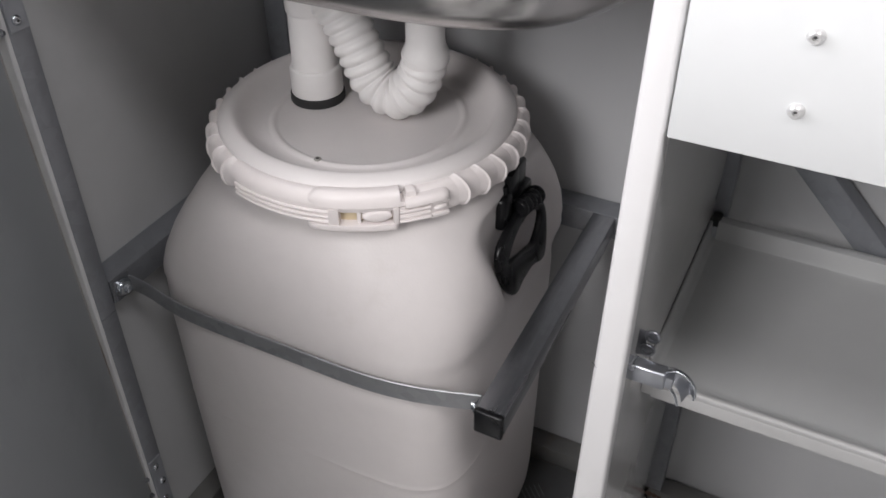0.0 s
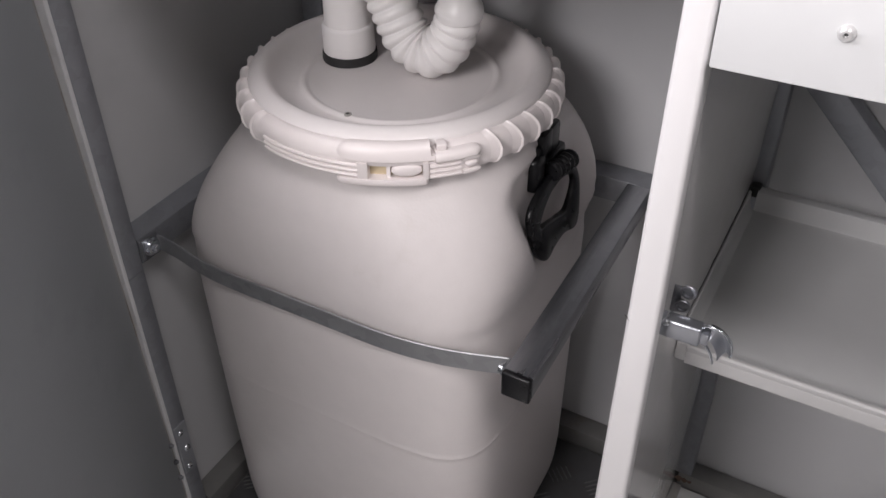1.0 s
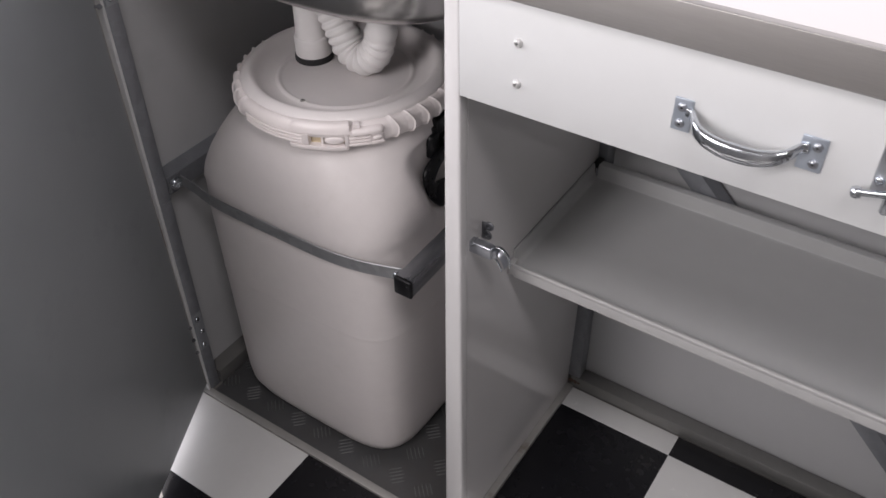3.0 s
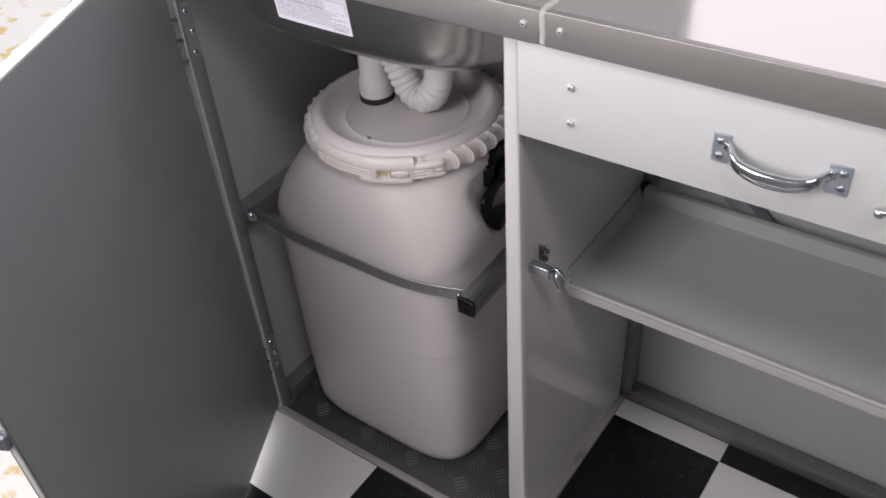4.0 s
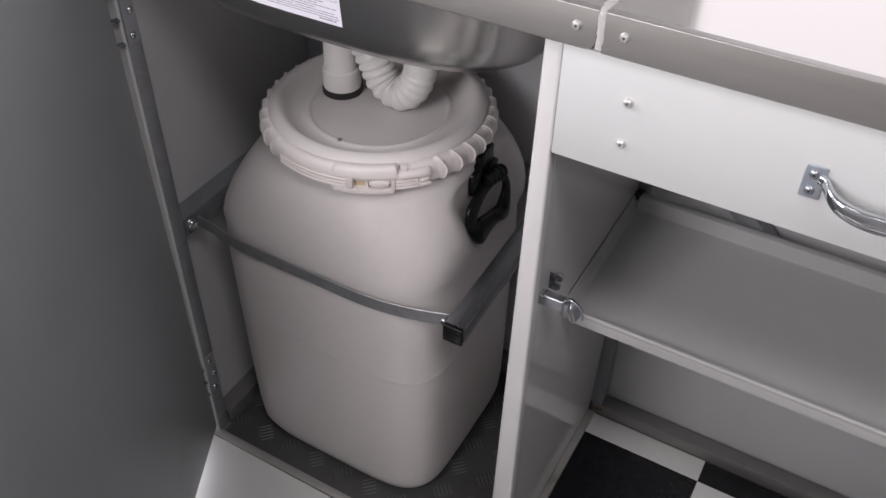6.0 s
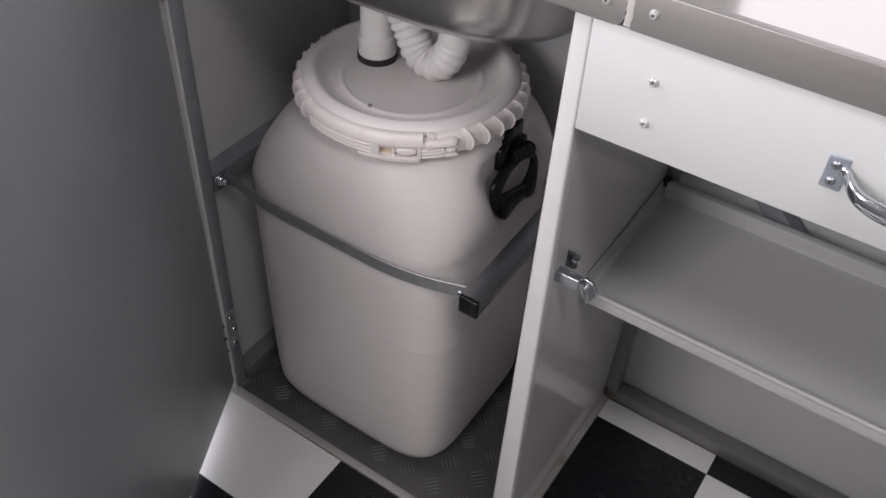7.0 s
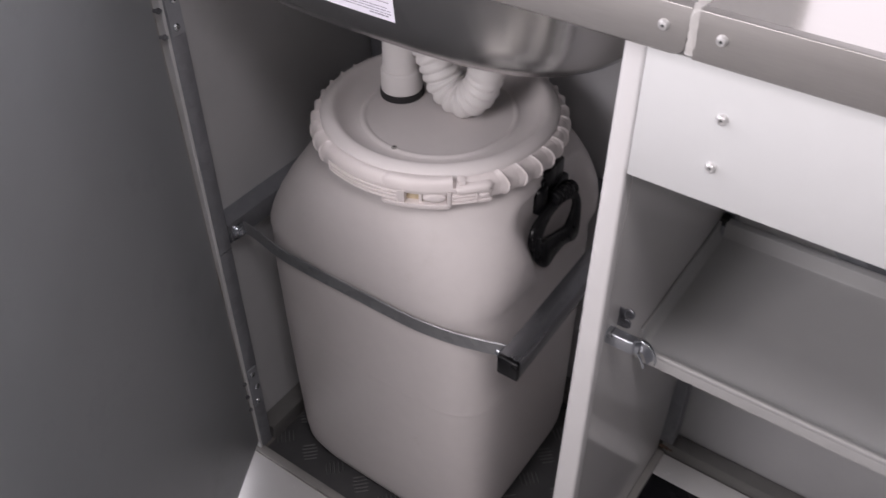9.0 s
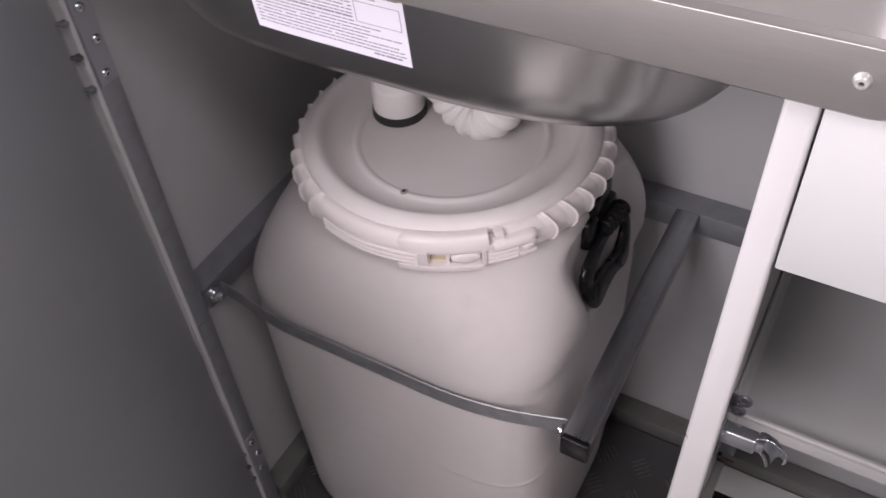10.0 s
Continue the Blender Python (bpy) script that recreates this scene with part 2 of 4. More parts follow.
def box(bm, x, y, z, bevel=0.0, segments=2):
    vs = [bm.verts.new((a, b, c)) for a in x for b in y for c in z]
    quads = ((0, 1, 3, 2), (4, 6, 7, 5), (0, 4, 5, 1), (2, 3, 7, 6), (0, 2, 6, 4), (1, 5, 7, 3))
    fs = [bm.faces.new([vs[i] for i in q]) for q in quads]
    if bevel:
        es = list({e for f in fs for e in f.edges})
        bmesh.ops.bevel(bm, geom=es, offset=bevel, segments=segments, affect="EDGES", profile=0.5)


def boxed(x, y, z, bevel=0.0, segments=2):
    bm = bmesh.new()
    box(bm, x, y, z, bevel, segments)
    return bm


def loft(bm, rings, cap_start=True, cap_end=True, closed=True):
    rows = [[bm.verts.new(p) for p in ring] for ring in rings]
    n = len(rows[0])
    for a, b in zip(rows, rows[1:]):
        for i in range(n if closed else n - 1):
            bm.faces.new((a[i], a[(i + 1) % n], b[(i + 1) % n], b[i]))
    if cap_start:
        bm.faces.new(rows[0][::-1])
    if cap_end:
        bm.faces.new(rows[-1])


def lathe(bm, profile, centre, axis=(0, 0, 1), seg=32, cap=True):
    """Turns (radius, height) pairs round an axis through centre."""
    q = Vector((0, 0, 1)).rotation_difference(Vector(axis).normalized())
    c = Vector(centre)
    rings = [[c + q @ Vector((r * math.cos(2 * math.pi * i / seg), r * math.sin(2 * math.pi * i / seg), h)) for i in range(seg)] for r, h in profile]
    loft(bm, rings, cap, cap)


def rod(bm, a, b, r, seg=16, bevel=0.0):
    a, b = Vector(a), Vector(b)
    h = (b - a).length
    prof = [(r, 0), (r, h)] if not bevel else [(r - bevel, 0), (r, bevel), (r, h - bevel), (r - bevel, h)]
    lathe(bm, prof, a, b - a, seg)


def spline(points, steps):
    """A smooth line through the points (Catmull-Rom)."""
    p = [Vector(q) for q in points]
    p = [2 * p[0] - p[1], *p, 2 * p[-1] - p[-2]]
    out = []
    for i in range(1, len(p) - 2):
        for k in range(steps):
            t = k / steps
            a, b, c, d = p[i - 1:i + 3]
            out.append(0.5 * (2 * b + (c - a) * t + (2 * a - 5 * b + 4 * c - d) * t * t + (3 * b - a - 3 * c + d) * t ** 3))
    return [*out, p[-2]]


def sweep(bm, path, section, up=(0, 0, 1)):
    """Carries a closed section, of (side, up) pairs or a function of the step, along a path."""
    rings, ref = [], Vector(up)
    for i, p in enumerate(path):
        d = (path[min(i + 1, len(path) - 1)] - path[max(i - 1, 0)]).normalized()
        side = d.cross(ref).normalized()
        top = side.cross(d)
        sec = section(i) if callable(section) else section
        rings.append([p + side * u + top * v for u, v in sec])
    loft(bm, rings)


def circle(r, seg=16):
    return [(r * math.cos(2 * math.pi * i / seg), r * math.sin(2 * math.pi * i / seg)) for i in range(seg)]


def round_rect(w, h, r, seg=4):
    pts = []
    for cx, cy, a0 in ((w / 2 - r, h / 2 - r, 0), (-w / 2 + r, h / 2 - r, 90), (-w / 2 + r, -h / 2 + r, 180), (w / 2 - r, -h / 2 + r, 270)):
        for k in range(seg + 1):
            a = radians(a0 + 90 * k / seg)
            pts.append((cx + r * math.cos(a), cy + r * math.sin(a)))
    return pts


def oval(hx, hy, power, seg):
    out = []
    for i in range(seg):
        a = 2 * math.pi * i / seg
        c, s = math.cos(a), math.sin(a)
        r = (abs(c / hx) ** power + abs(s / hy) ** power) ** (-1 / power)
        out.append((r * c, r * s))
    return out


def square_tube(a, b, w=0.03, r=0.0022, up=(0, 0, 1)):
    bm = bmesh.new()
    sweep(bm, [Vector(a), Vector(b)], round_rect(w, w, r, 2), up)
    return bm


def screw_head(bm, at, axis, r=0.0052, h=0.0032):
    """A domed head on a thin washer, with a hollow in the middle."""
    lathe(bm, [(r * 1.08, 0), (r * 1.06, 0.0006), (r, 0.0009), (r * 0.95, h * 0.55), (r * 0.72, h * 0.9), (r * 0.4, h), (r * 0.34, h), (r * 0.3, h * 0.45), (r * 0.02, h * 0.42)], at, axis, 14)


# ---- setting ----
X0, X1, Y0, Y1, TOP = -0.565, 2.30, -1.16, 0.39, 2.32


def wall_with_opening(name, x, y, z, hole_axis, h0, h1, z0, z1, mat, label):
    """A wall slab with a rectangular opening through it."""
    bm = bmesh.new()
    if hole_axis == "x":
        box(bm, (x[0], h0), y, z), box(bm, (h1, x[1]), y, z), box(bm, (h0, h1), y, (z[0], z0)), box(bm, (h0, h1), y, (z1, z[1]))
    else:
        box(bm, x, (y[0], h0), z), box(bm, x, (h1, y[1]), z), box(bm, x, (h0, h1), (z[0], z0)), box(bm, x, (h0, h1), (z1, z[1]))
    return tagged(part(name, bm, mat, None, label, 0), category="wall", kind="structure")


wall_with_opening("wall_north", (X0 - 0.05, X1 + 0.05), (Y1, Y1 + 0.05), (-0.45, TOP), "x", 0.013, 1.95, 0.922, 1.56, WALL, "off-white sheet wall behind the worktop with a window opening")
south = bmesh.new()
# both openings are unseen, added to let the front and roof fills in
FRONT_FILL_GAP, ROOF_FILL_GAP = ((-0.52, -0.06), (1.05, 1.75)), ((0.42, 1.28), (-1.08, -0.58))
for xa, xb in ((X0 - 0.05, FRONT_FILL_GAP[0][0]), (FRONT_FILL_GAP[0][1], X1 + 0.05)):
    box(south, (xa, xb), (Y0 - 0.05, Y0), (-0.45, TOP))
for za, zb in ((-0.45, FRONT_FILL_GAP[1][0]), (FRONT_FILL_GAP[1][1], TOP)):
    box(south, FRONT_FILL_GAP[0], (Y0 - 0.05, Y0), (za, zb))
tagged(part("wall_south", south, LINER, None, "grey lined wall, unseen, with an added opening for the front fill", 0), category="wall", kind="structure")
wall_with_opening("wall_west", (X0 - 0.05, X0), (Y0, Y1), (-0.45, TOP), "y", -0.62, -0.07, 0.004, 1.95, WALL, "off-white end wall with an entrance opening beside the sink")
# unseen end wall, coloured dark to hold back bounced light
tagged(part("wall_east", boxed((X1, X1 + 0.05), (Y0, Y1), (-0.45, TOP)), LINER, None, "plain grey lined end wall, unseen, dark to cut bounce", 0), category="wall", kind="structure")
roof = bmesh.new()
for xa, xb in ((X0 - 0.05, ROOF_FILL_GAP[0][0]), (ROOF_FILL_GAP[0][1], X1 + 0.05)):
    box(roof, (xa, xb), (Y0 - 0.05, Y1 + 0.05), (TOP, TOP + 0.04))
for ya, yb in ((Y0 - 0.05, ROOF_FILL_GAP[1][0]), (ROOF_FILL_GAP[1][1], Y1 + 0.05)):
    box(roof, ROOF_FILL_GAP[0], (ya, yb), (TOP, TOP + 0.04))
tagged(part("ceiling", roof, LINER, None, "grey lined ceiling, unseen, with an added opening for the roof fill", 0), category="ceiling", kind="structure")
floor = tagged(part("floor", boxed((X0, X1), (Y0, Y1), (-0.04, -0.003)), SLAB, None, "floor board under black and white chequered vinyl", 0), category="floor", kind="structure")
tagged(part("ground", boxed((-60, 60), (-60, 60), (-0.50, -0.45)), GRAVEL, None, "pale sunlit gravel ground strewn with brown leaves", 0), category="ground", kind="structure")

# ---- sink cabinet frame ----
frame_ = thing("sink_cabinet_frame", (-0.26, 0.2, 0), "galvanised square-tube frame of the sink cabinet", "cabinet frame")
# front hinge post, cut in two with a thin joint


def post_x(z):
    """The hinge post leans a little: its sideways shift at a height."""
    return -0.0060 + 0.0145 * z


for z0, z1 in ((0.0, 0.4135), (0.4145, 0.879)):
    part("post", square_tube((-0.5315 + post_x(z0), 0.0172, z0), (-0.5315 + post_x(z1), 0.0172, z1), 0.0218, up=(0, 1, 0)), POST, frame_)
# added strip over the post's front face, giving it a lighter, lit tone
strip = bmesh.new()
loft(strip, [[(x + post_x(z), y, z) for x, y in ((-0.5425, 0.0022), (-0.5214, 0.0022), (-0.5206, 0.0030), (-0.5206, 0.0060), (-0.5425, 0.0060))] for z in (0.001, 0.878)])
part("cover_strip", strip, LIT_FACE, frame_, "added pale strip that lightens the post's front face", smooth=0)
part("post", square_tube((0.0008, 0.3745, 0.028), (0.0008, 0.3745, 0.879), 0.027, up=(0, 1, 0)), POST, frame_)
part("post", square_tube((-0.5305, 0.3745, 0.0), (-0.5305, 0.3745, 0.879), 0.029, up=(0, 1, 0)), POST, frame_)
# rails on the side and back walls
part("side_rail", square_tube((-0.5360, 0.0295, 0.4345), (-0.5360, 0.3595, 0.4345)), POST, frame_)
part("back_rail", square_tube((-0.5215, 0.3745, 0.4345), (-0.016, 0.3745, 0.4345)), POST, frame_)
part("floor_rail", square_tube((-0.5360, 0.0295, 0.0155), (-0.5360, 0.3595, 0.0155)), RUSTY, frame_, "galvanised floor rail with brown grime")
part("floor_rail", square_tube((-0.5215, 0.3745, 0.0155), (-0.016, 0.3745, 0.0155)), RUSTY, frame_, "galvanised floor rail with brown grime")
part("floor_rail", square_tube((-0.0015, 0.3745, 0.0135), (2.28, 0.3745, 0.0135), 0.027), RUSTY, frame_, "galvanised floor rail with brown grime")
rust = bmesh.new()
rnd = random.Random(21)
for cx, r in ((-0.0008, 0.0060), (0.0070, 0.0042), (0.0140, 0.0030)):
    ring = [(cx + r * rnd.uniform(0.6, 1.3) * math.cos(2 * math.pi * k / 12), 0.3606, 0.0155 + r * rnd.uniform(0.6, 1.2) * math.sin(2 * math.pi * k / 12)) for k in range(12)]
    loft(rust, [ring, [(cx + (x - cx) * 0.8, y - 0.0005, 0.0155 + (z - 0.0155) * 0.8) for x, y, z in ring]], False, True)
part("rust_stain", rust, RUST, frame_, "brown rust bloom on the floor rail", smooth=0)
part("brace", square_tube((0.030, 0.3715, 0.615), (0.610, 0.3715, 0.028), 0.027, up=(0, 1, 0)), POST, frame_, "diagonal galvanised brace on the back wall")

# liner of the sink cabinet's side
tagged(part("wall_cabinet_side", boxed((-0.5640, -0.5512), (0.0005, 0.3890), (0.0, 0.879)), SIDE, None, "grey sheet side lining of the sink cabinet", 0), category="wall", kind="structure")

# retaining arm with its strap
arm = thing("barrel_retainer", (-0.1125, 0.2, 0.435), "galvanised retaining arm and flat strap holding the barrel", "retainer")
part("arm_tube", square_tube((-0.1078, 0.045, 0.4362), (-0.1118, 0.3585, 0.4362), 0.0262), ZINC, arm)
cap = boxed((-0.1212, -0.0944), (0.0385, 0.0448), (0.4226, 0.4498), 0.0022, 3)
part("end_cap", cap, BLACK, arm, "black plastic end cap")


def strap_mesh():
    bm = bmesh.new()
    line = [Vector(p) for p in ((-0.5197, 0.0305, 0.434), (-0.5197, 0.0360, 0.434), (-0.5197, 0.0450, 0.434), (-0.5187, 0.0500, 0.434))]
    line += spline([(-0.5146, 0.0518, 0.434), (-0.490, 0.0490, 0.4335), (-0.46, 0.0435, 0.4325), (-0.42, 0.0402, 0.4315), (-0.32, 0.0398, 0.4310), (-0.24, 0.0400, 0.4310), (-0.19, 0.0452, 0.4318), (-0.155, 0.0528, 0.4332), (-0.1275, 0.0600, 0.4350)], 6)
    line += [Vector(p) for p in ((-0.1236, 0.0606, 0.4352), (-0.1224, 0.0592, 0.4354), (-0.1222, 0.0550, 0.4356), (-0.1222, 0.0465, 0.4360))]
    sweep(bm, line, round_rect(0.0020, 0.0205, 0.0008, 1))
    return bm


strap = part("strap", strap_mesh(), STRAP, arm, "flat grey steel strap")
part("washer_plate", boxed((-0.5184, -0.5168), (0.0300, 0.0520), (0.4235, 0.4490), 0.0006, 1), ZINC, strap)
part("bolt", joined(lambda b: lathe(b, [(0.0100, 0), (0.0100, 0.0014), (0.0076, 0.0015), (0.0074, 0.0050), (0.0050, 0.0056), (0.0044, 0.0094), (0.0036, 0.0100), (0.0005, 0.0102)], (-0.5168, 0.0405, 0.4365), (1, 0, 0), 18)), CHROME, strap, "zinc bolt with a washer")
part("bolt", joined(lambda b: lathe(b, [(0.0062, 0), (0.0062, 0.001), (0.0045, 0.0012), (0.0042, 0.0042), (0.0015, 0.005)], (-0.1232, 0.0500, 0.4420), (-1, 0, 0), 14)), CHROME, strap, "zinc bolt")

# ---- chequer plate in the sink cabinet ----
plate = thing("chequer_plate", (-0.26, 0.19, 0.0), "dull aluminium chequer plate on the cabinet floor", "floor plate")
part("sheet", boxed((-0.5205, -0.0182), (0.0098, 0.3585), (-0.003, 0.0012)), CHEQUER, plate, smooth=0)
part("edge_strip", joined(lambda b: box(b, (-0.5440, -0.0182), (-0.0040, 0.0095), (-0.002, 0.0036), 0.0012, 2)), EDGE, plate, "worn aluminium edge strip")


def treads():
    bm = bmesh.new()
    step = 0.052
    for i in range(14):
        for j in range(9):
            cx, cy = -0.510 + i * step, 0.042 + j * step
            if cx > -0.03 or cy > 0.35:
                continue
            a = radians(45 if (i + j) % 2 else -45)
            u, v = Vector((math.cos(a), math.sin(a), 0)), Vector((-math.sin(a), math.cos(a), 0))
            for m in range(-2, 3):
                c = Vector((cx, cy, 0.0012)) + v * m * 0.0064
                h = 0.0140 - 0.0012 * abs(m)
                ring = [c + u * h, c + v * 0.0011 + u * h * 0.6, c + v * 0.0011 - u * h * 0.6, c - u * h, c - v * 0.0011 - u * h * 0.6, c - v * 0.0011 + u * h * 0.6]
                if max(p.x for p in ring) > -0.02 or max(p.y for p in ring) > 0.355 or min(p.y for p in ring) < 0.016:
                    continue
                topr = [c + (p - c) * 0.6 + Vector((0, 0, 0.0011)) for p in ring]
                loft(bm, [ring, topr], False, True)
    return bm


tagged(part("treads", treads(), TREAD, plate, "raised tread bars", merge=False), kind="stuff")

# ---- white barrel ----
BX, BY = -0.324, 0.2005
LX, LY = -0.3087, 0.2009
barrel = thing("barrel", (BX, BY, 0), "off-white square plastic barrel with a round screw-clamp lid", "barrel")


def barrel_body():
    levels = [(0.0015, 0.142, 0.128, 4.2), (0.004, 0.153, 0.139, 4.5), (0.012, 0.164, 0.1485, 5.0), (0.030, 0.1700, 0.1545, 5.4), (0.060, 0.1715, 0.1560, 5.6), (0.17, 0.1730, 0.1565, 5.7),
              (0.276, 0.17452, 0.1568, 5.65), (0.2818, 0.17456, 0.15682, 5.65), (0.2835, 0.17508, 0.15729, 5.65), (0.2852, 0.17462, 0.15684, 5.65), (0.291, 0.17466, 0.15686, 5.65), (0.36, 0.1760, 0.1570, 5.5), (0.405, 0.1770, 0.1572, 5.4), (0.412, 0.1762, 0.1565, 5.4),
              (0.446, 0.1768, 0.1566, 5.0), (0.453, 0.1795, 0.1575, 4.8), (0.472, 0.1792, 0.1572, 4.3), (0.494, 0.1755, 0.1560, 3.7), (0.514, 0.1695, 0.1535, 3.2), (0.533, 0.1620, 0.1500, 2.75),
              (0.549, 0.1540, 0.1460, 2.4), (0.562, 0.1460, 0.1420, 2.15), (0.571, 0.1405, 0.1395, 2.0), (0.582, 0.1375, 0.1375, 2.0), (0.597, 0.1360, 0.1360, 2.0)]
    fine = []
    for a, b in zip(levels, levels[1:]):
        n = 3 if b[0] - a[0] > 0.011 else 1
        fine += [tuple(p + (q - p) * k / n for p, q in zip(a, b)) for k in range(n)]
    fine.append(levels[-1])
    rings = []
    for z, hx, hy, power in fine:
        t = min(1, max(0, (z - 0.46) / 0.10))
        cx, cy = BX + (LX - BX) * t, BY + (LY - BY) * t
        ring = []
        fuller = power * (1 + 0.5 * min(1, max(0, (0.574 - z) / 0.020)))
        for (u, v), (u2, v2) in zip(oval(hx, hy, power, 112), oval(hx, hy, fuller, 112)):
            # the rear shoulder on the handle's side is squarer
            x, y = (cx + u2, cy + v2) if u > 0 and v > 0 and z > 0.44 else (cx + u, cy + v)
            # hand pocket in the shoulder on the short side
            if x > BX and 0.395 < z < 0.58:
                low = max(0, min(1, (0.474 - z) / 0.056))
                limit = -0.1690 + 0.0245 * low * low * (3 - 2 * low)
                lower = max(0, min(1, (0.540 - z) / 0.090))
                w = max(0, min(1, (0.083 - 0.040 * lower - (0.203 - y)) / 0.040 if y < 0.203 else (0.110 - (y - 0.203)) / 0.030))
                w = w * w * (3 - 2 * w) * max(0, min(1, (0.574 - z) / 0.022))
                if x > limit:
                    x += (limit - x) * w
            ring.append((x, y, z))
        rings.append(ring)
    bm = bmesh.new()
    loft(bm, rings)
    return bm


part("body", barrel_body(), HDPE, barrel, smooth=60)


def lid_mesh():
    prof = [(0.1398, 0.6020), (0.1400, 0.6120), (0.1396, 0.6158), (0.1374, 0.6182), (0.1344, 0.6204), (0.1308, 0.6222), (0.1274, 0.6230), (0.1246, 0.6226), (0.1216, 0.6205), (0.1190, 0.6172), (0.1164, 0.6132), (0.1130, 0.6098), (0.1080, 0.6071), (0.1015, 0.6056),
            (0.0955, 0.6052), (0.0935, 0.6058), (0.0918, 0.6070), (0.0900, 0.6075), (0.0882, 0.6070), (0.0866, 0.6058), (0.0846, 0.6051), (0.0500, 0.6052), (0.0200, 0.6053), (0.0005, 0.6053)]
    bm = bmesh.new()
    lathe(bm, prof, (LX, LY, 0), seg=128)
    return bm


lid = part("lid", lid_mesh(), LID, barrel, "round off-white lid with a raised rim", smooth=50)
part("vent_screw", joined(lambda b: lathe(b, [(0.0034, 0), (0.0033, 0.0012), (0.0026, 0.0018), (0.0016, 0.0018), (0.0013, 0.0004), (0.0002, 0.0004)], (-0.3080, 0.1115, 0.6068), (0, 0, 1), 14)), VENT, lid, "tiny dark vent screw")
# dark disc that paints the shade inside the vent
part("vent_hole", joined(lambda b: lathe(b, [(0.0016, 0), (0.0015, 0.0006), (0.0002, 0.0007)], (-0.3080, 0.1115, 0.6078), (0, 0, 1), 10)), BLACK, lid, "dark disc for the shade in the vent screw's hole")

LEVER0, LEVER1 = -110, -31   # the smooth stretch of the ring, degrees about its centre


def ring_band(a0, a1, prof, seg):
    """A stretch of band: profile of (radius, height) swept between two angles."""
    bm = bmesh.new()
    band_run(bm, a0, a1, prof, seg)
    return bm


def band_run(bm, a0, a1, prof, seg, round_start=0.0, round_end=0.0):
    """Sweeps a profile about the lid; an end may be drawn in to a round nose over so many degrees."""
    rings = []
    steps = [i / seg for i in range(seg + 1)]
    span = a1 - a0
    if round_end:
        steps = [f for f in steps if f * span < span - round_end] + [1 - round_end / span * (1 - math.sin(k * math.pi / 12)) for k in range(7)]
    if round_start:
        steps = [round_start / span * (1 - math.cos(k * math.pi / 12)) for k in range(6)] + [f for f in steps if f * span > round_start]
    zm = sum(z for r, z in prof) / len(prof)
    rm = min(r for r, z in prof)
    for f in steps:
        a = a0 + span * f
        k = 1.0
        if round_end and a > a1 - round_end:
            k = min(k, math.sqrt(max(0.01, 1 - ((a - a1 + round_end) / round_end) ** 2)))
        if round_start and a < a0 + round_start:
            k = min(k, math.sqrt(max(0.01, 1 - ((a0 + round_start - a) / round_start) ** 2)))
        c, w = math.cos(radians(a)), math.sin(radians(a))
        rings.append([(LX + (rm + (r - rm) * (0.55 + 0.45 * k)) * c, LY + (rm + (r - rm) * (0.55 + 0.45 * k)) * w, zm + (z - zm) * k) for r, z in prof])
    loft(bm, rings)


# the ribbed part of the ring; its smooth part runs behind the closing lever
band_prof = [(0.1385, 0.5880), (0.1440, 0.5862), (0.1478, 0.5880), (0.1492, 0.5930), (0.1492, 0.6000), (0.1482, 0.6058), (0.1460, 0.6104), (0.1430, 0.6132), (0.1405, 0.6142), (0.1388, 0.6142)]
band = part("clamp_ring", ring_band(-47.6, LEVER0 + 362, band_prof, 120), RING, barrel, "ribbed cream clamp ring")


def rib_mesh(way):
    """One scale of the ring about its own x axis; its raised tip points along or against the turn."""
    bm = bmesh.new()
    secs = []
    steps = [(-0.0108 + 0.0186 * k / 9, 0.0032 * (k / 9) ** 1.7 - 0.0012) for k in range(10)] + [(0.0084, 0.0034), (0.0091, 0.0037), (0.0097, 0.0032), (0.0100, 0.0018), (0.0101, -0.0014)]
    for t, lift in steps:
        sec = []
        for r, z, nr, nz in ((0.1450, 0.5864, 0.3, -0.5), (0.1480, 0.5884, 0.8, -0.2), (0.1492, 0.5930, 1.0, 0.0), (0.1492, 0.6000, 1.0, 0.1), (0.1482, 0.6058, 0.9, 0.35), (0.1460, 0.6104, 0.65, 0.6), (0.1430, 0.6132, 0.3, 0.75), (0.1404, 0.6143, 0.0, 0.5)):
            bow = ((z - 0.5975) / 0.0145) ** 2
            a = way * (t - 0.0082 * bow * max(0.0, (t + 0.0108) / 0.0218)) / 0.150
            sec.append(((r + lift * nr) * math.cos(a), (r + lift * nr) * math.sin(a), z + lift * nz))
        a = way * t / 0.150
        sec += [(0.1385 * math.cos(a), 0.1385 * math.sin(a), 0.6120), (0.1385 * math.cos(a), 0.1385 * math.sin(a), 0.5885)]
        secs.append(sec)
    loft(bm, secs)
    return bm


ribs = {}
for i in range(31):
    a = -29.0 + 8.98 * i
    way = 1 if i < 15 else -1
    if way < 0:
        a += 5.0
    if way not in ribs:
        ribs[way] = piece = part("rib", rib_mesh(way), RING, band, local=True, smooth=50)
    else:
        piece = ribs[way].copy()
        scene.collection.objects.link(piece)
    piece.matrix_local = pose(LX - BX, LY - BY, 0, 0, 0, a)


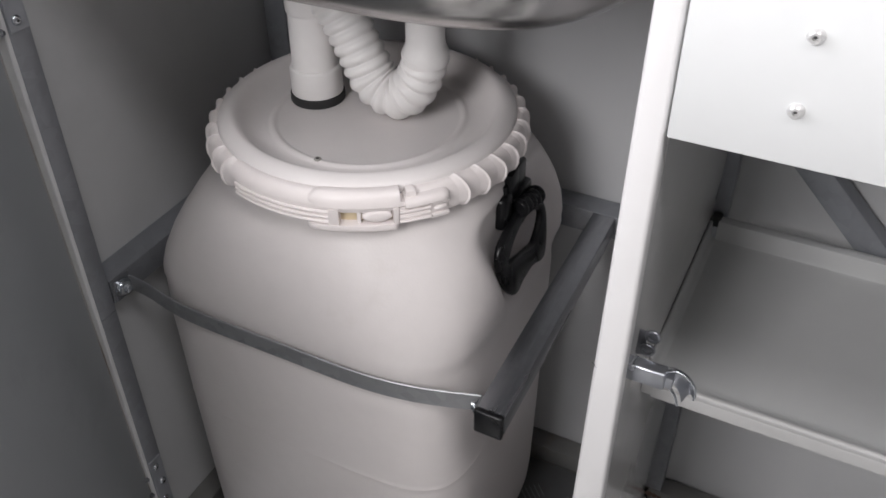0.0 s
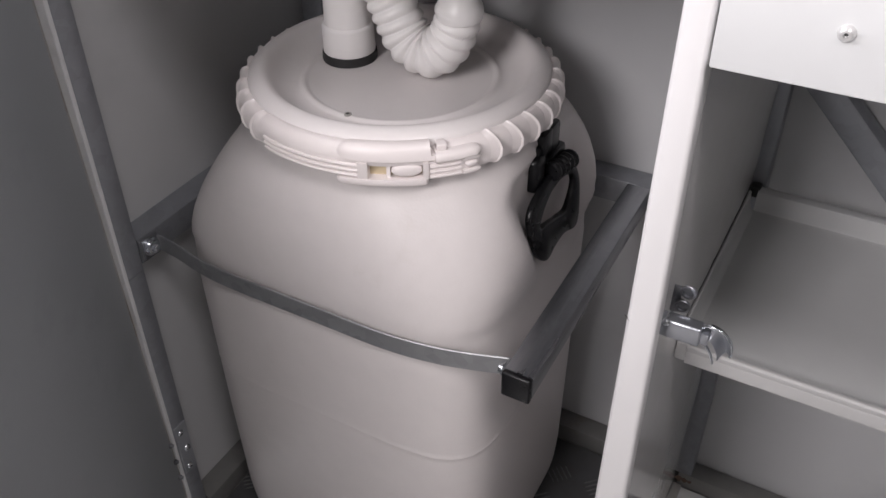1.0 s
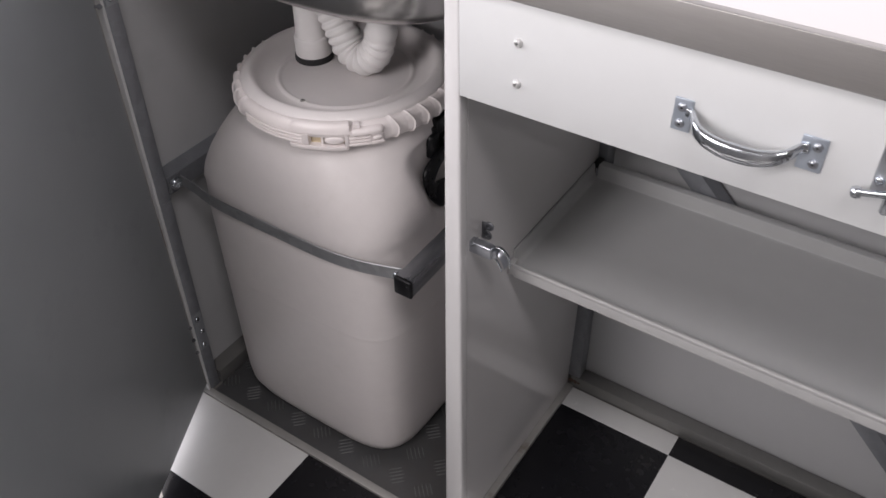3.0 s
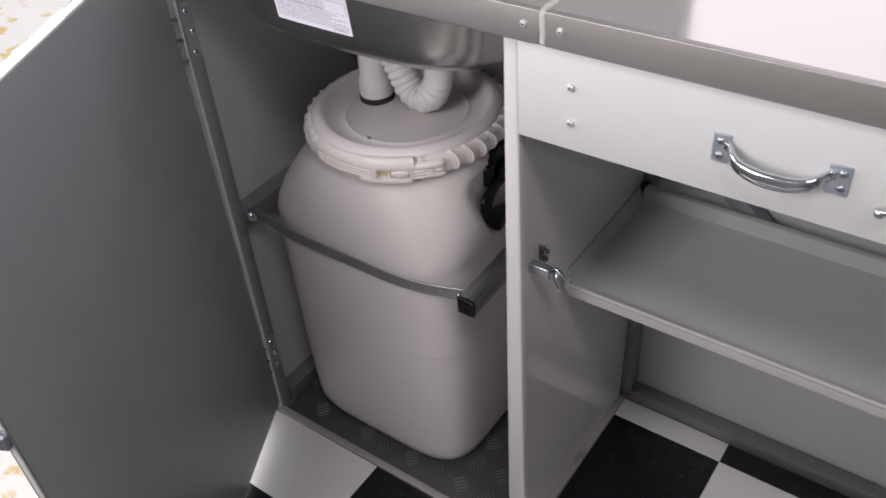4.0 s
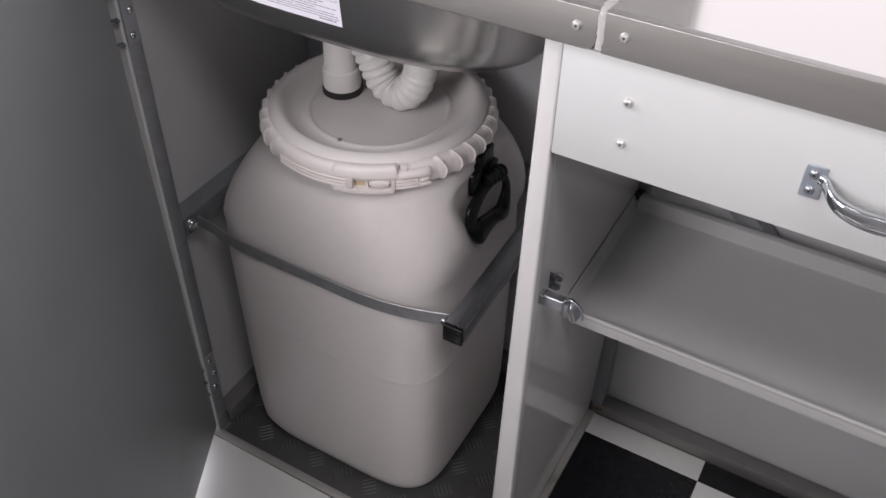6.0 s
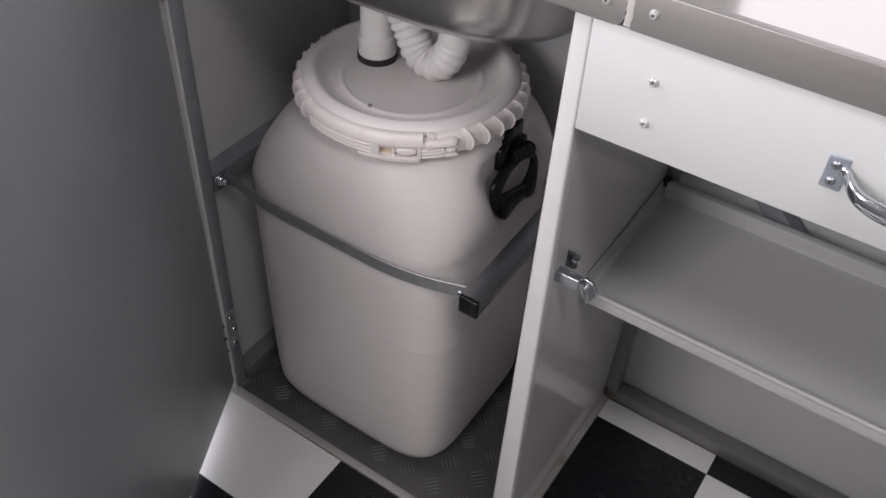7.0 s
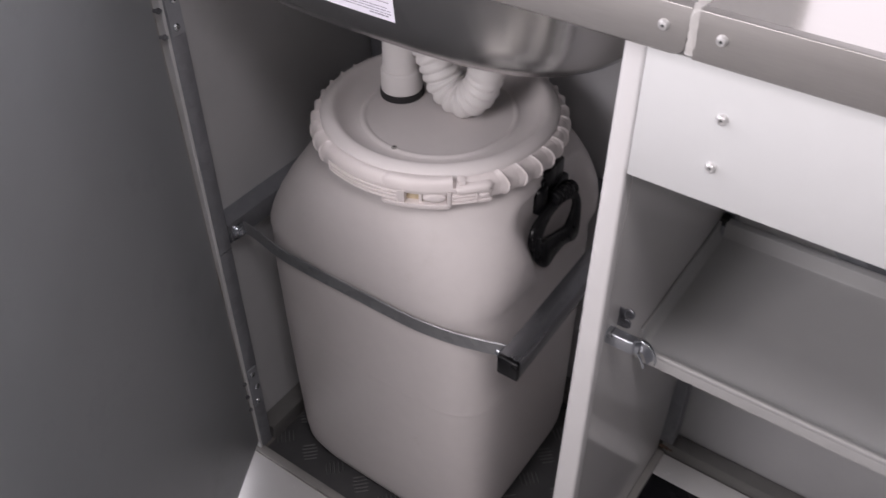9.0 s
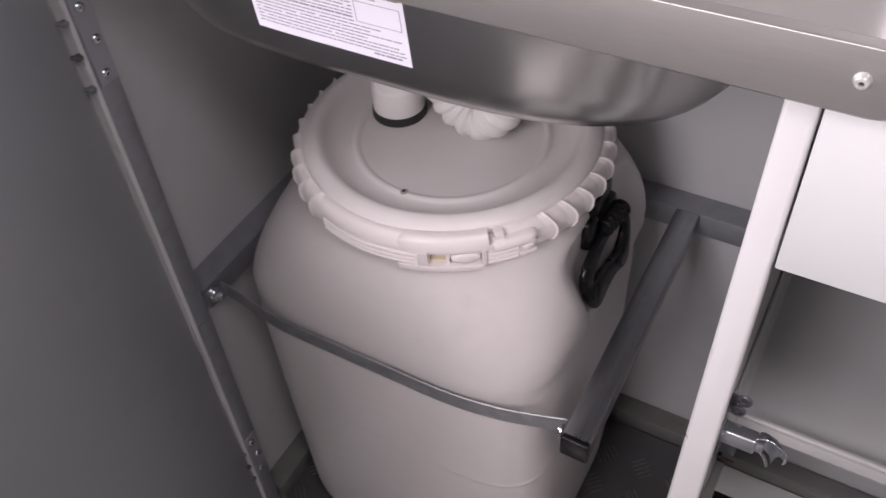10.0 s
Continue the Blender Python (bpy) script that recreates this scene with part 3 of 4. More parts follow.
def lever_mesh():
    """The long closing lever: a smooth sloping band, and a plate in front of it that is split near its end."""
    bm = bmesh.new()
    smooth_band = [(0.1388, 0.5990), (0.1494, 0.5990), (0.1506, 0.6010), (0.1502, 0.6060), (0.1484, 0.6112), (0.1452, 0.6150), (0.1418, 0.6164), (0.1390, 0.6160)]
    plate = [(0.1400, 0.6032), (0.1515, 0.6032), (0.1527, 0.6046), (0.1524, 0.6095), (0.1508, 0.6140), (0.1480, 0.6172), (0.1452, 0.6182), (0.1400, 0.6176)]
    band_run(bm, LEVER0, -49.8, smooth_band, 50)
    band_run(bm, -79.5, -49.8, plate, 30, round_start=6.0)
    # one piece below the short split, then the lower, rounded end
    band_run(bm, -50.2, -48.0, [(0.1400, 0.6032), (0.1512, 0.6032), (0.1522, 0.6046), (0.1518, 0.6082), (0.1400, 0.6092)], 3)
    band_run(bm, -48.4, -33.0, [(0.1400, 0.6020), (0.1535, 0.6020), (0.1550, 0.6036), (0.1550, 0.6066), (0.1532, 0.6094), (0.1500, 0.6106), (0.1400, 0.6108)], 20, round_end=3.2)
    # raised stop beside the split
    band_run(bm, -47.6, -44.6, [(0.1400, 0.6100), (0.1492, 0.6092), (0.1498, 0.6110), (0.1488, 0.6150), (0.1470, 0.6160), (0.1400, 0.6158)], 4)
    return bm


lever = part("closing_lever", lever_mesh(), RING, barrel, "smooth cream closing lever of the clamp ring", smooth=40)


def lip_mesh():
    """The lower lip under the lever, with slots and fine ridges."""
    bm = bmesh.new()
    # ledge under the slots
    band_run(bm, -80.0, -50.4, [(0.1390, 0.5822), (0.1500, 0.5812), (0.1528, 0.5822), (0.1538, 0.5850), (0.1532, 0.5880), (0.1390, 0.5884)], 30, round_start=2.5, round_end=1.4)
    # back wall of the ridged stretches
    band_run(bm, LEVER0 + 0.5, -71.0, [(0.1390, 0.5878), (0.1490, 0.5874), (0.1502, 0.5890), (0.1502, 0.6026), (0.1390, 0.6030)], 34)
    band_run(bm, -51.6, -33.0, [(0.1390, 0.5858), (0.1494, 0.5852), (0.1508, 0.5866), (0.1508, 0.6022), (0.1390, 0.6026)], 18, round_end=1.2)
    # posts beside the slots and their roof
    band_run(bm, -72.4, -69.2, [(0.1390, 0.5880), (0.1524, 0.5880), (0.1530, 0.5895), (0.1530, 0.6034), (0.1390, 0.6036)], 5)
    band_run(bm, -63.6, -62.4, [(0.1390, 0.5880), (0.1490, 0.5880), (0.1490, 0.6034), (0.1390, 0.6036)], 3)
    band_run(bm, -52.2, -50.6, [(0.1390, 0.5870), (0.1524, 0.5870), (0.1530, 0.5890), (0.1530, 0.6034), (0.1390, 0.6036)], 3)
    for a0, a1, low, r in ((LEVER0 + 1.0, -71.5, 0.5890, 0.1500), (-50.2, -40.2, 0.5872, 0.1508)):
        for m in range(3):
            z = low + 0.0047 * m
            band_run(bm, a0, a1, [(r - 0.001, z), (r + 0.0018, z + 0.0004), (r + 0.0025, z + 0.0013), (r + 0.0018, z + 0.0026), (r - 0.001, z + 0.0030)], 30)
    # rim of the small slot at the end
    band_run(bm, -39.6, -33.4, [(0.1500, 0.5862), (0.1528, 0.5866), (0.1532, 0.5880), (0.1524, 0.5898), (0.1500, 0.5900)], 8, round_end=1.5)
    band_run(bm, -39.6, -33.4, [(0.1500, 0.5990), (0.1528, 0.5992), (0.1532, 0.6005), (0.1528, 0.6020), (0.1500, 0.6022)], 8, round_end=1.5)
    return bm


lip = part("lever_lip", lip_mesh(), RING, lever, "ridged lower lip with oval slots", smooth=40)
part("slot_backing", ring_band(-69.5, -52.0, [(0.1375, 0.5880), (0.1440, 0.5880), (0.1440, 0.6036), (0.1375, 0.6036)], 14), CREAM, lip, "yellowed cream back of the slots")


def tongue(a, r, half, high):
    bm = bmesh.new()
    a = radians(a)
    c = Vector((LX + r * math.cos(a), LY + r * math.sin(a), 0.5950))
    t, n = Vector((-math.sin(a), math.cos(a), 0)), Vector((math.cos(a), math.sin(a), 0))
    rings = []
    for d, k in ((-0.006, 1.0), (0.001, 1.0), (0.0025, 0.85), (0.0032, 0.55)):
        rings.append([c + n * d + t * half * k * math.cos(2 * math.pi * i / 24) + Vector((0, 0, high * k * math.sin(2 * math.pi * i / 24))) for i in range(24)])
    loft(bm, rings)
    return bm


part("tongue", tongue(-57.2, 0.1485, 0.0125, 0.0056), RING, lip, "oval locking tongue", smooth=50)
part("tongue", tongue(-36.6, 0.1502, 0.0062, 0.0030), RING, lip, "oval locking tongue", smooth=50)


def handle_parts():
    """Black swivelling carry handle on the barrel's side."""
    h = part("handle_clip", joined(
        lambda b: box(b, (-0.1850, -0.1640), (0.210, 0.248), (0.5360, 0.5740), 0.0040, 2),
        lambda b: box(b, (-0.1830, -0.1610), (0.202, 0.222), (0.5540, 0.5780), 0.0030, 2),
        lambda b: box(b, (-0.1790, -0.1600), (0.212, 0.256), (0.5200, 0.5470), 0.0045, 2),
        lambda b: box(b, (-0.1770, -0.1600), (0.186, 0.208), (0.5240, 0.5600), 0.0055, 3),
        lambda b: box(b, (-0.1760, -0.1640), (0.196, 0.206), (0.5540, 0.5680), 0.0025, 2)), BLACK, barrel, "black plastic handle clip")
    def outline(points):
        return spline([*points, points[0]], 5)[:-1]

    outer_line = outline([(0, 0.202, 0.537), (0, 0.172, 0.531), (0, 0.1570, 0.520), (0, 0.1555, 0.500), (0, 0.167, 0.470), (0, 0.187, 0.449), (0, 0.209, 0.4525), (0, 0.236, 0.4530), (0, 0.262, 0.4440), (0, 0.2740, 0.451), (0, 0.2800, 0.478), (0, 0.2785, 0.503), (0, 0.262, 0.527), (0, 0.232, 0.538)])
    inner_line = outline([(0, 0.206, 0.5165), (0, 0.195, 0.511), (0, 0.188, 0.505), (0, 0.183, 0.4985), (0, 0.186, 0.4940), (0, 0.195, 0.4915), (0, 0.208, 0.488), (0, 0.222, 0.484), (0, 0.237, 0.480), (0, 0.245, 0.4835), (0, 0.2530, 0.491), (0, 0.2560, 0.501), (0, 0.248, 0.511), (0, 0.226, 0.5175)])
    mid = Vector((0, 0.214, 0.493))
    rows = []
    for line, way in ((outer_line, 1), (inner_line, -1)):
        steps = [(-0.0036, 0.0026), (-0.0028, 0.0008), (-0.0012, 0.0), (0.0012, 0.0), (0.0028, 0.0008), (0.0036, 0.0026)]
        for d, inset in steps[::way]:
            rows.append([mid + (p - mid) * (0.93 if way > 0 else 1.12) - (p - mid).normalized() * inset * way + Vector((-0.1540 + d - 0.10 * (p.z - 0.50), 0, 0)) for p in line])
    g = bmesh.new()
    loft(g, [*rows, rows[0]], False, False)
    part("grip", g, BLACK, h, "glossy black grip loop", smooth=50)
    c = bmesh.new()
    rib = [(r, 0.0002 + 0.0086 * k + d) for k in range(5) for r, d in ((0.0080, 0.0), (0.0095, 0.0012), (0.0101, 0.0032), (0.0096, 0.0056), (0.0081, 0.0074))]
    lathe(c, [(0.0040, 0.0), *rib, (0.0040, 0.0428)], (-0.1575, 0.2110, 0.5365), (0.10, 1, -0.12), 16)
    part("pivot", c, BLACK, h)


handle_parts()

# ---- sink and its waste pipes ----
SX, SY = -0.268, 0.192
sink = thing("sink_bowl", (SX, SY, 0.79), "brushed stainless sink bowl set into the worktop", "sink")


def bowl_mesh():
    bm = bmesh.new()
    outer = [(0.9095, 0.2315, 0.1805), (0.860, 0.2300, 0.1790), (0.822, 0.2265, 0.1755), (0.804, 0.2230, 0.1720), (0.7940, 0.2170, 0.1660), (0.7875, 0.2080, 0.1570), (0.7838, 0.1950, 0.1440), (0.7822, 0.1730, 0.1220), (0.7807, 0.0500, 0.0500)]
    inner = [(z + 0.0012, a - 0.0012, b - 0.0012) for z, a, b in reversed(outer)]
    inner[-1] = (0.9110, outer[0][1] - 0.0012, outer[0][2] - 0.0012)
    loft(bm, [[(SX + u, SY + v, z) for u, v in oval(a, b, 3.4 if a > 0.1 else 2.4, 96)] for z, a, b in outer + inner], True, True)
    return bm


bowl = part("bowl", bowl_mesh(), BOWL, sink, smooth=50)


def sticker():
    lx0, lx1, z0, z1 = -0.338, -0.222, 0.8215, 0.8900
    paper, ink = bmesh.new(), bmesh.new()

    def front(x, z, d):
        k = (z - 0.822) / (0.860 - 0.822)
        a, b = 0.2265 + 0.0035 * k, 0.1755 + 0.0035 * k
        u = (x - SX) / a
        return (x, SY - b * (1 - abs(u) ** 3.4) ** (1 / 3.4) - d, z)

    def patch(bm, a0, a1, b0, b1, d, n):
        loft(bm, [[front(a0 + (a1 - a0) * i / n, b, d) for i in range(n + 1)] for b in (b0, b1)], False, False, False)

    patch(paper, lx0, lx1, z0, z1, 0.0004, 12)
    rnd = random.Random(4)
    bx0, bx1, bz0, bz1 = lx1 - 0.0345, lx1 - 0.0030, z0 + 0.0250, z0 + 0.0400
    for a0, a1, b0, b1 in ((bx0, bx1, bz0, bz0 + 0.0004), (bx0, bx1, bz1 - 0.0004, bz1), (bx0, bx0 + 0.0004, bz0, bz1), (bx1 - 0.0004, bx1, bz0, bz1)):
        patch(ink, a0, a1, b0, b1, 0.0007, 4)
    z, row = z0 + 0.0035, 0
    while z < z1 - 0.003:
        start, end = lx0 + 0.004, lx1 - 0.003 - (rnd.random() * 0.030 if rnd.random() < 0.5 else 0)
        bold = row in (0, 9, 17)
        if row == 0:
            start = lx1 - 0.026
        if bz0 - 0.002 < z < bz1 + 0.001:
            end = min(end, bx0 - 0.002)
        x = start
        while x < end - 0.001:
            w = min(end - x, 0.002 + rnd.random() * 0.0062)
            patch(ink, x, x + w, z, z + (0.0013 if bold else 0.0008), 0.0007, 2)
            x += w + (0.0007 if rnd.random() < 0.96 else 0.003)
        z += 0.0026
        row += 1
    return paper, ink


paper, ink = sticker()
label = part("sticker", paper, PAPER, sink, "white paper sticker with fine print", smooth=0)
part("print", ink, INK, label, "rows of fine grey print", smooth=0, merge=False)

PPX, PPY = -0.3722, 0.2112
waste = thing("waste_pipe", (PPX, PPY, 0.604), "white plastic waste pipe standing in the barrel lid", "pipe")
part("pipe", joined(lambda b: lathe(b, [(0.0150, 0.6056), (0.0246, 0.6130), (0.0251, 0.6145), (0.0247, 0.6385), (0.0238, 0.6405), (0.0222, 0.6414), (0.0218, 0.650), (0.0209, 0.694), (0.0222, 0.6955), (0.0225, 0.698), (0.0225, 0.730), (0.0215, 0.7807)], (PPX, PPY, 0), seg=40)), PIPE, waste, smooth=40)
part("grommet", joined(lambda b: lathe(b, [(0.0160, 0.6050), (0.0262, 0.6050), (0.0267, 0.6070), (0.0262, 0.6132), (0.0243, 0.6140)], (PPX, PPY, 0), seg=40)), RUBBER, waste, "black rubber grommet")

hose = thing("waste_hose", (-0.28, 0.215, 0.64), "white corrugated waste hose looping under the sink", "hose")


def hose_mesh():
    line = spline([(-0.352, 0.210, 0.718), (-0.337, 0.210, 0.698), (-0.3185, 0.210, 0.6640), (-0.3075, 0.210, 0.6430), (-0.2955, 0.210, 0.6325), (-0.2800, 0.210, 0.6300), (-0.2660, 0.211, 0.6400), (-0.2570, 0.2125, 0.6580), (-0.2535, 0.213, 0.6780)], 36)
    length, run = 0.0, []
    for i, p in enumerate(line):
        if i:
            length += (p - line[i - 1]).length
        run.append(length)

    def sec(i):
        f = (run[i] / 0.0108) % 1.0
        wave = 0.5 + 0.5 * math.cos(2 * math.pi * f)
        return circle(0.0193 + 0.0032 * wave ** 0.55 + 0.0010 * math.exp(-((run[i] - 0.10) / 0.03) ** 2) - 0.0012 * min(1.0, max(0.0, (run[i] - 0.13) / 0.03)), 28)

    bm = bmesh.new()
    sweep(bm, line, sec, (0, 1, 0.2))
    return bm


part("corrugated_tube", hose_mesh(), PIPE, hose, smooth=60)
part("cuff", joined(lambda b: lathe(b, [(0.0160, 0.6660), (0.0202, 0.6670), (0.0212, 0.6700), (0.0212, 0.6760), (0.0202, 0.6800), (0.0182, 0.6835), (0.0175, 0.6900), (0.0175, 0.7808)], (-0.2533, 0.2132, 0), seg=32)), PIPE, hose, "smooth white end cuff", smooth=40)
part("socket", joined(lambda b: sweep(b, spline([(-0.3700, 0.2125, 0.745), (-0.3630, 0.211, 0.735), (-0.3560, 0.210, 0.723), (-0.3500, 0.210, 0.713)], 5), circle(0.0172, 24), (0, 1, 0))), PIPE, hose, smooth=40)

# ---- worktop ----
top_left = thing("sink_worktop", (-0.26, 0.19, 0.88), "brushed stainless worktop round the sink", "worktop")


def apron(bm, xa, xb, round_end=0.0):
    """Folded front: top lip, bend and fascia, as one swept sheet."""
    prof = [(0.0004, 0.9150), (-0.0064, 0.9150), (-0.0068, 0.9149), (-0.0071, 0.9146), (-0.0072, 0.9142), (-0.0072, 0.8815), (-0.0060, 0.8800), (0.0060, 0.8800), (0.0060, 0.8812), (-0.0050, 0.8816), (-0.0058, 0.8830), (-0.0058, 0.9132), (-0.0053, 0.9138), (0.0004, 0.9138)]
    xs = [xa, xb] if not round_end else [xa, xb - round_end, xb - round_end * 0.6, xb - round_end * 0.3, xb - round_end * 0.1, xb]
    rings = []
    for x in xs:
        lift = 0.0
        if round_end and x > xb - round_end:
            k = (x - (xb - round_end)) / round_end
            lift = round_end * (1 - math.sqrt(max(0, 1 - k * k)))
        rings.append([(x, y, max(z, 0.8800 + lift) if z < 0.9 else z) for y, z in prof])
    loft(bm, rings)


def deck_with_hole():
    bm = bmesh.new()
    hole = oval(0.2308, 0.1798, 3.4, 96)
    x0, x1, y0, y1 = -0.535, 0.0337, 0.0006, 0.388
    outer = []
    for u, v in hole:
        k = 1e9
        if u > 1e-9:
            k = min(k, (x1 - SX) / u)
        if u < -1e-9:
            k = min(k, (x0 - SX) / u)
        if v > 1e-9:
            k = min(k, (y1 - SY) / v)
        if v < -1e-9:
            k = min(k, (y0 - SY) / v)
        outer.append((SX + u * max(k, 1.0), SY + v * max(k, 1.0)))
    for corner in ((x0, y0), (x1, y0), (x1, y1), (x0, y1)):
        k = min(range(len(outer)), key=lambda i: (outer[i][0] - corner[0]) ** 2 + (outer[i][1] - corner[1]) ** 2)
        outer[k] = corner
    hole = [(SX + u, max(SY + v, y0 + 0.0100)) for u, v in hole]
    rows = [[(x, y, 0.9150) for x, y in outer], [(x, y, 0.9150) for x, y in hole], [(x, y, 0.9100) for x, y in hole]]
    loft(bm, rows, False, False)
    return bm


part("deck", deck_with_hole(), STEEL, top_left)
part("fascia", joined(lambda b: apron(b, -0.5345, 0.0337, 0.009)), FASCIA, top_left, "folded stainless front edge")
part("screw", joined(lambda b: screw_head(b, (0.0175, -0.0072, 0.899), (0, -1, 0), 0.0038, 0.0032)), RIVET, top_left)
part("screw", joined(lambda b: screw_head(b, (-0.30, -0.0072, 0.899), (0, -1, 0), 0.0038, 0.0032)), RIVET, top_left)
for x in (0.0175, -0.30):
    # a dark disc in each head stands for the shade of its hollow
    part("screw_hollow", joined(lambda b: lathe(b, [(0.0014, 0), (0.0013, 0.0005), (0.0002, 0.0007)], (x, -0.0089, 0.899), (0, -1, 0), 10)), SHADE_SCRATCH, top_left, "dark disc for the shade in the screw's hollow")
worktop = thing("worktop", (1.1, 0.19, 0.88), "long brushed stainless worktop with a folded front", "worktop")
part("deck", boxed((0.0393, 2.296), (0.0006, 0.3885), (0.9128, 0.9150)), STEEL, worktop, smooth=0)
part("fascia", joined(lambda b: apron(b, 0.0393, 2.296)), FASCIA, worktop, "folded stainless front edge")
part("screw", joined(lambda b: screw_head(b, (0.0565, -0.0072, 0.899), (0, -1, 0), 0.0038, 0.0032)), RIVET, worktop)


# the same painted shade in this screw's hollow
part("screw_hollow", joined(lambda b: lathe(b, [(0.0014, 0), (0.0013, 0.0005), (0.0002, 0.0007)], (0.0565, -0.0089, 0.899), (0, -1, 0), 10)), SHADE_SCRATCH, worktop, "dark disc for the shade in the screw's hollow")


def sealant():
    """A ragged bead along the joint, over the top and down the front."""
    rnd = random.Random(9)
    path = [(0.0365, 0.385 - 0.019 * k, 0.9134) for k in range(20)] + [(0.0365, 0.006, 0.9136), (0.0365, -0.0030, 0.9136), (0.0366, -0.0056, 0.9116), (0.0368, -0.0058, 0.9030), (0.0370, -0.0058, 0.8930), (0.0370, -0.0056, 0.8830)]
    line = spline(path, 3)
    bm = bmesh.new()
    sweep(bm, line, lambda i: [(u * rnd.uniform(0.7, 1.25), v * rnd.uniform(0.72, 1.3)) for u, v in round_rect(0.0036, 0.0076 if i < 63 else 0.0058, 0.0010, 2)], (1, 0, 0.01))
    for k in range(7):
        c = Vector((0.0365 + rnd.uniform(-0.0022, 0.0022), rnd.uniform(-0.0062, -0.0030), rnd.uniform(0.9065, 0.9140)))
        r = rnd.uniform(0.0010, 0.0021)
        lathe(bm, [(r * 0.2, -r), (r * 0.8, -r * 0.6), (r, 0), (r * 0.8, r * 0.6), (r * 0.2, r)], c, (rnd.uniform(-1, 1), -1, rnd.uniform(-1, 1)), 8)
    return bm


part("sealant", sealant(), WHITE_SEAL, worktop, "ragged pale sealant in the joint between the worktops")

# ---- divider panel with a latch ----
divider = thing("divider_panel", (-0.0035, 0.18, 0), "glossy white divider panel between the cabinets", "panel")


def leaning(bm, top, foot):
    """Shifts a bmesh sideways, from so much at its foot to so much at its top."""
    for v in bm.verts:
        v.co.x += foot + (top - foot) * v.co.z / 0.8795
    return bm


def stile_mesh():
    """The front edge of the divider, wider at its foot."""
    bm = boxed((-0.0240, 0.0050), (0.0005, 0.0160), (0.0, 0.8795), 0.0030, 3)
    for v in bm.verts:
        if v.co.x < -0.010:
            v.co.x += 0.0126 * v.co.z / 0.8795
    return bm


part("stile", stile_mesh(), STILE, divider)
part("panel", leaning(boxed((-0.0158, -0.0060), (0.0163, 0.3600), (0.0, 0.8795), 0.0008, 1), 0.0126, 0.0), PANEL, divider)
part("foot_strip", boxed((-0.0056, 0.0060), (0.0165, 0.358), (0.0, 0.009), 0.001, 1), EDGE, divider, "grimy strip along the foot of the panel")
scratch = bmesh.new()
for line in (((-0.0168, 0.0004, 0.5893), (-0.0150, 0.0004, 0.5868), (-0.0132, 0.0004, 0.5852)), ((-0.0158, 0.0004, 0.5886), (-0.0145, 0.0004, 0.5874))):
    sweep(scratch, spline(line, 4), round_rect(0.0002, 0.0004, 0.0001, 1), (0, 1, 0))
part("scratch", scratch, SHADE_SCRATCH, divider, "short dark scratch on the panel's edge", smooth=0)
latch = part("latch_plate", joined(
    lambda b: box(b, (-0.0010, 0.0085), (0.0484, 0.0500), (0.5630, 0.5868), 0.0007, 2),
    lambda b: box(b, (-0.0010, 0.0010), (0.0240, 0.0500), (0.5580, 0.5860), 0.0008, 2),
    *[lambda b, x=x, z=z: lathe(b, [(0.0058, 0), (0.0058, 0.0014), (0.0053, 0.0020), (0.0038, 0.0020), (0.0034, 0.0003), (0.0003, 0.0002)], (x, 0.0481, z), (0, -1, 0), 20) for x, z in ((0.0128, 0.5848), (0.0104, 0.5712))]), ZINC, divider, "dull zinc latch plate with two eyelets")
outer = spline([(0.0285, 0.0290, 0.5745), (0.0350, 0.0285, 0.5785), (0.0435, 0.0280, 0.5765), (0.0495, 0.0280, 0.5695), (0.0512, 0.0280, 0.5620), (0.0508, 0.0280, 0.5575)], 6)
inner = spline([(0.0285, 0.0290, 0.5640), (0.0318, 0.0285, 0.5625), (0.0350, 0.0280, 0.5595), (0.0376, 0.0280, 0.5555), (0.0396, 0.0280, 0.5510), (0.0408, 0.0280, 0.5470)], 6)


def latch_body():
    bm = bmesh.new()
    box(bm, (0.0010, 0.0300), (0.0230, 0.0340), (0.5605, 0.5762), 0.0020, 3)
    box(bm, (0.0285, 0.0350), (0.0250, 0.0325), (0.5625, 0.5725), 0.0012, 2)
    return bm


def hook_web():
    """The hollow of the hook, a channel between its two rims."""
    bm = bmesh.new()
    lines = []
    for k in range(7):
        f = 0.06 + 0.72 * k / 6
        lines.append([p * f + q * (1 - f) + Vector((0, 0.0012 + 0.0068 * math.sin(math.pi * k / 6), 0)) for p, q in zip(inner[2:], outer[2:])])
    back = [[p + Vector((0, 0.0009, 0)) for p in line] for line in lines]
    loft(bm, [*lines, *back[::-1], lines[0]], False, False, False)
    return bm


def hook_mesh():
    bm = bmesh.new()
    n = len(outer)
    for line in (outer, inner):
        sweep(bm, line, lambda i: [(u, v * (1 - 0.35 * i / n)) for u, v in round_rect(0.0016, 0.0034, 0.00078, 4)], (0, 1, 0))
    rod(bm, (0.0060, 0.0345, 0.5735), (0.0060, 0.0222, 0.5735), 0.0030, 14, 0.001)
    return bm


part("latch_body", latch_body(), PLATED, latch, "dull zinc latch body", smooth=40)
part("hook_web", hook_web(), PLATED, latch, "dull inner face of the hooked tongue", smooth=40)
part("hook", hook_mesh(), CHROME, latch, "shiny rim of the hooked latch tongue", smooth=40)

# ---- drawer ----
drawer = thing("drawer", (0.7, 0.0, 0.77), "closed white drawer under the worktop", "drawer")
part("drawer_front", boxed((0.0066, 1.36), (-0.0024, 0.017), (0.7725, 0.8788), 0.0012, 2), FRONT, drawer)
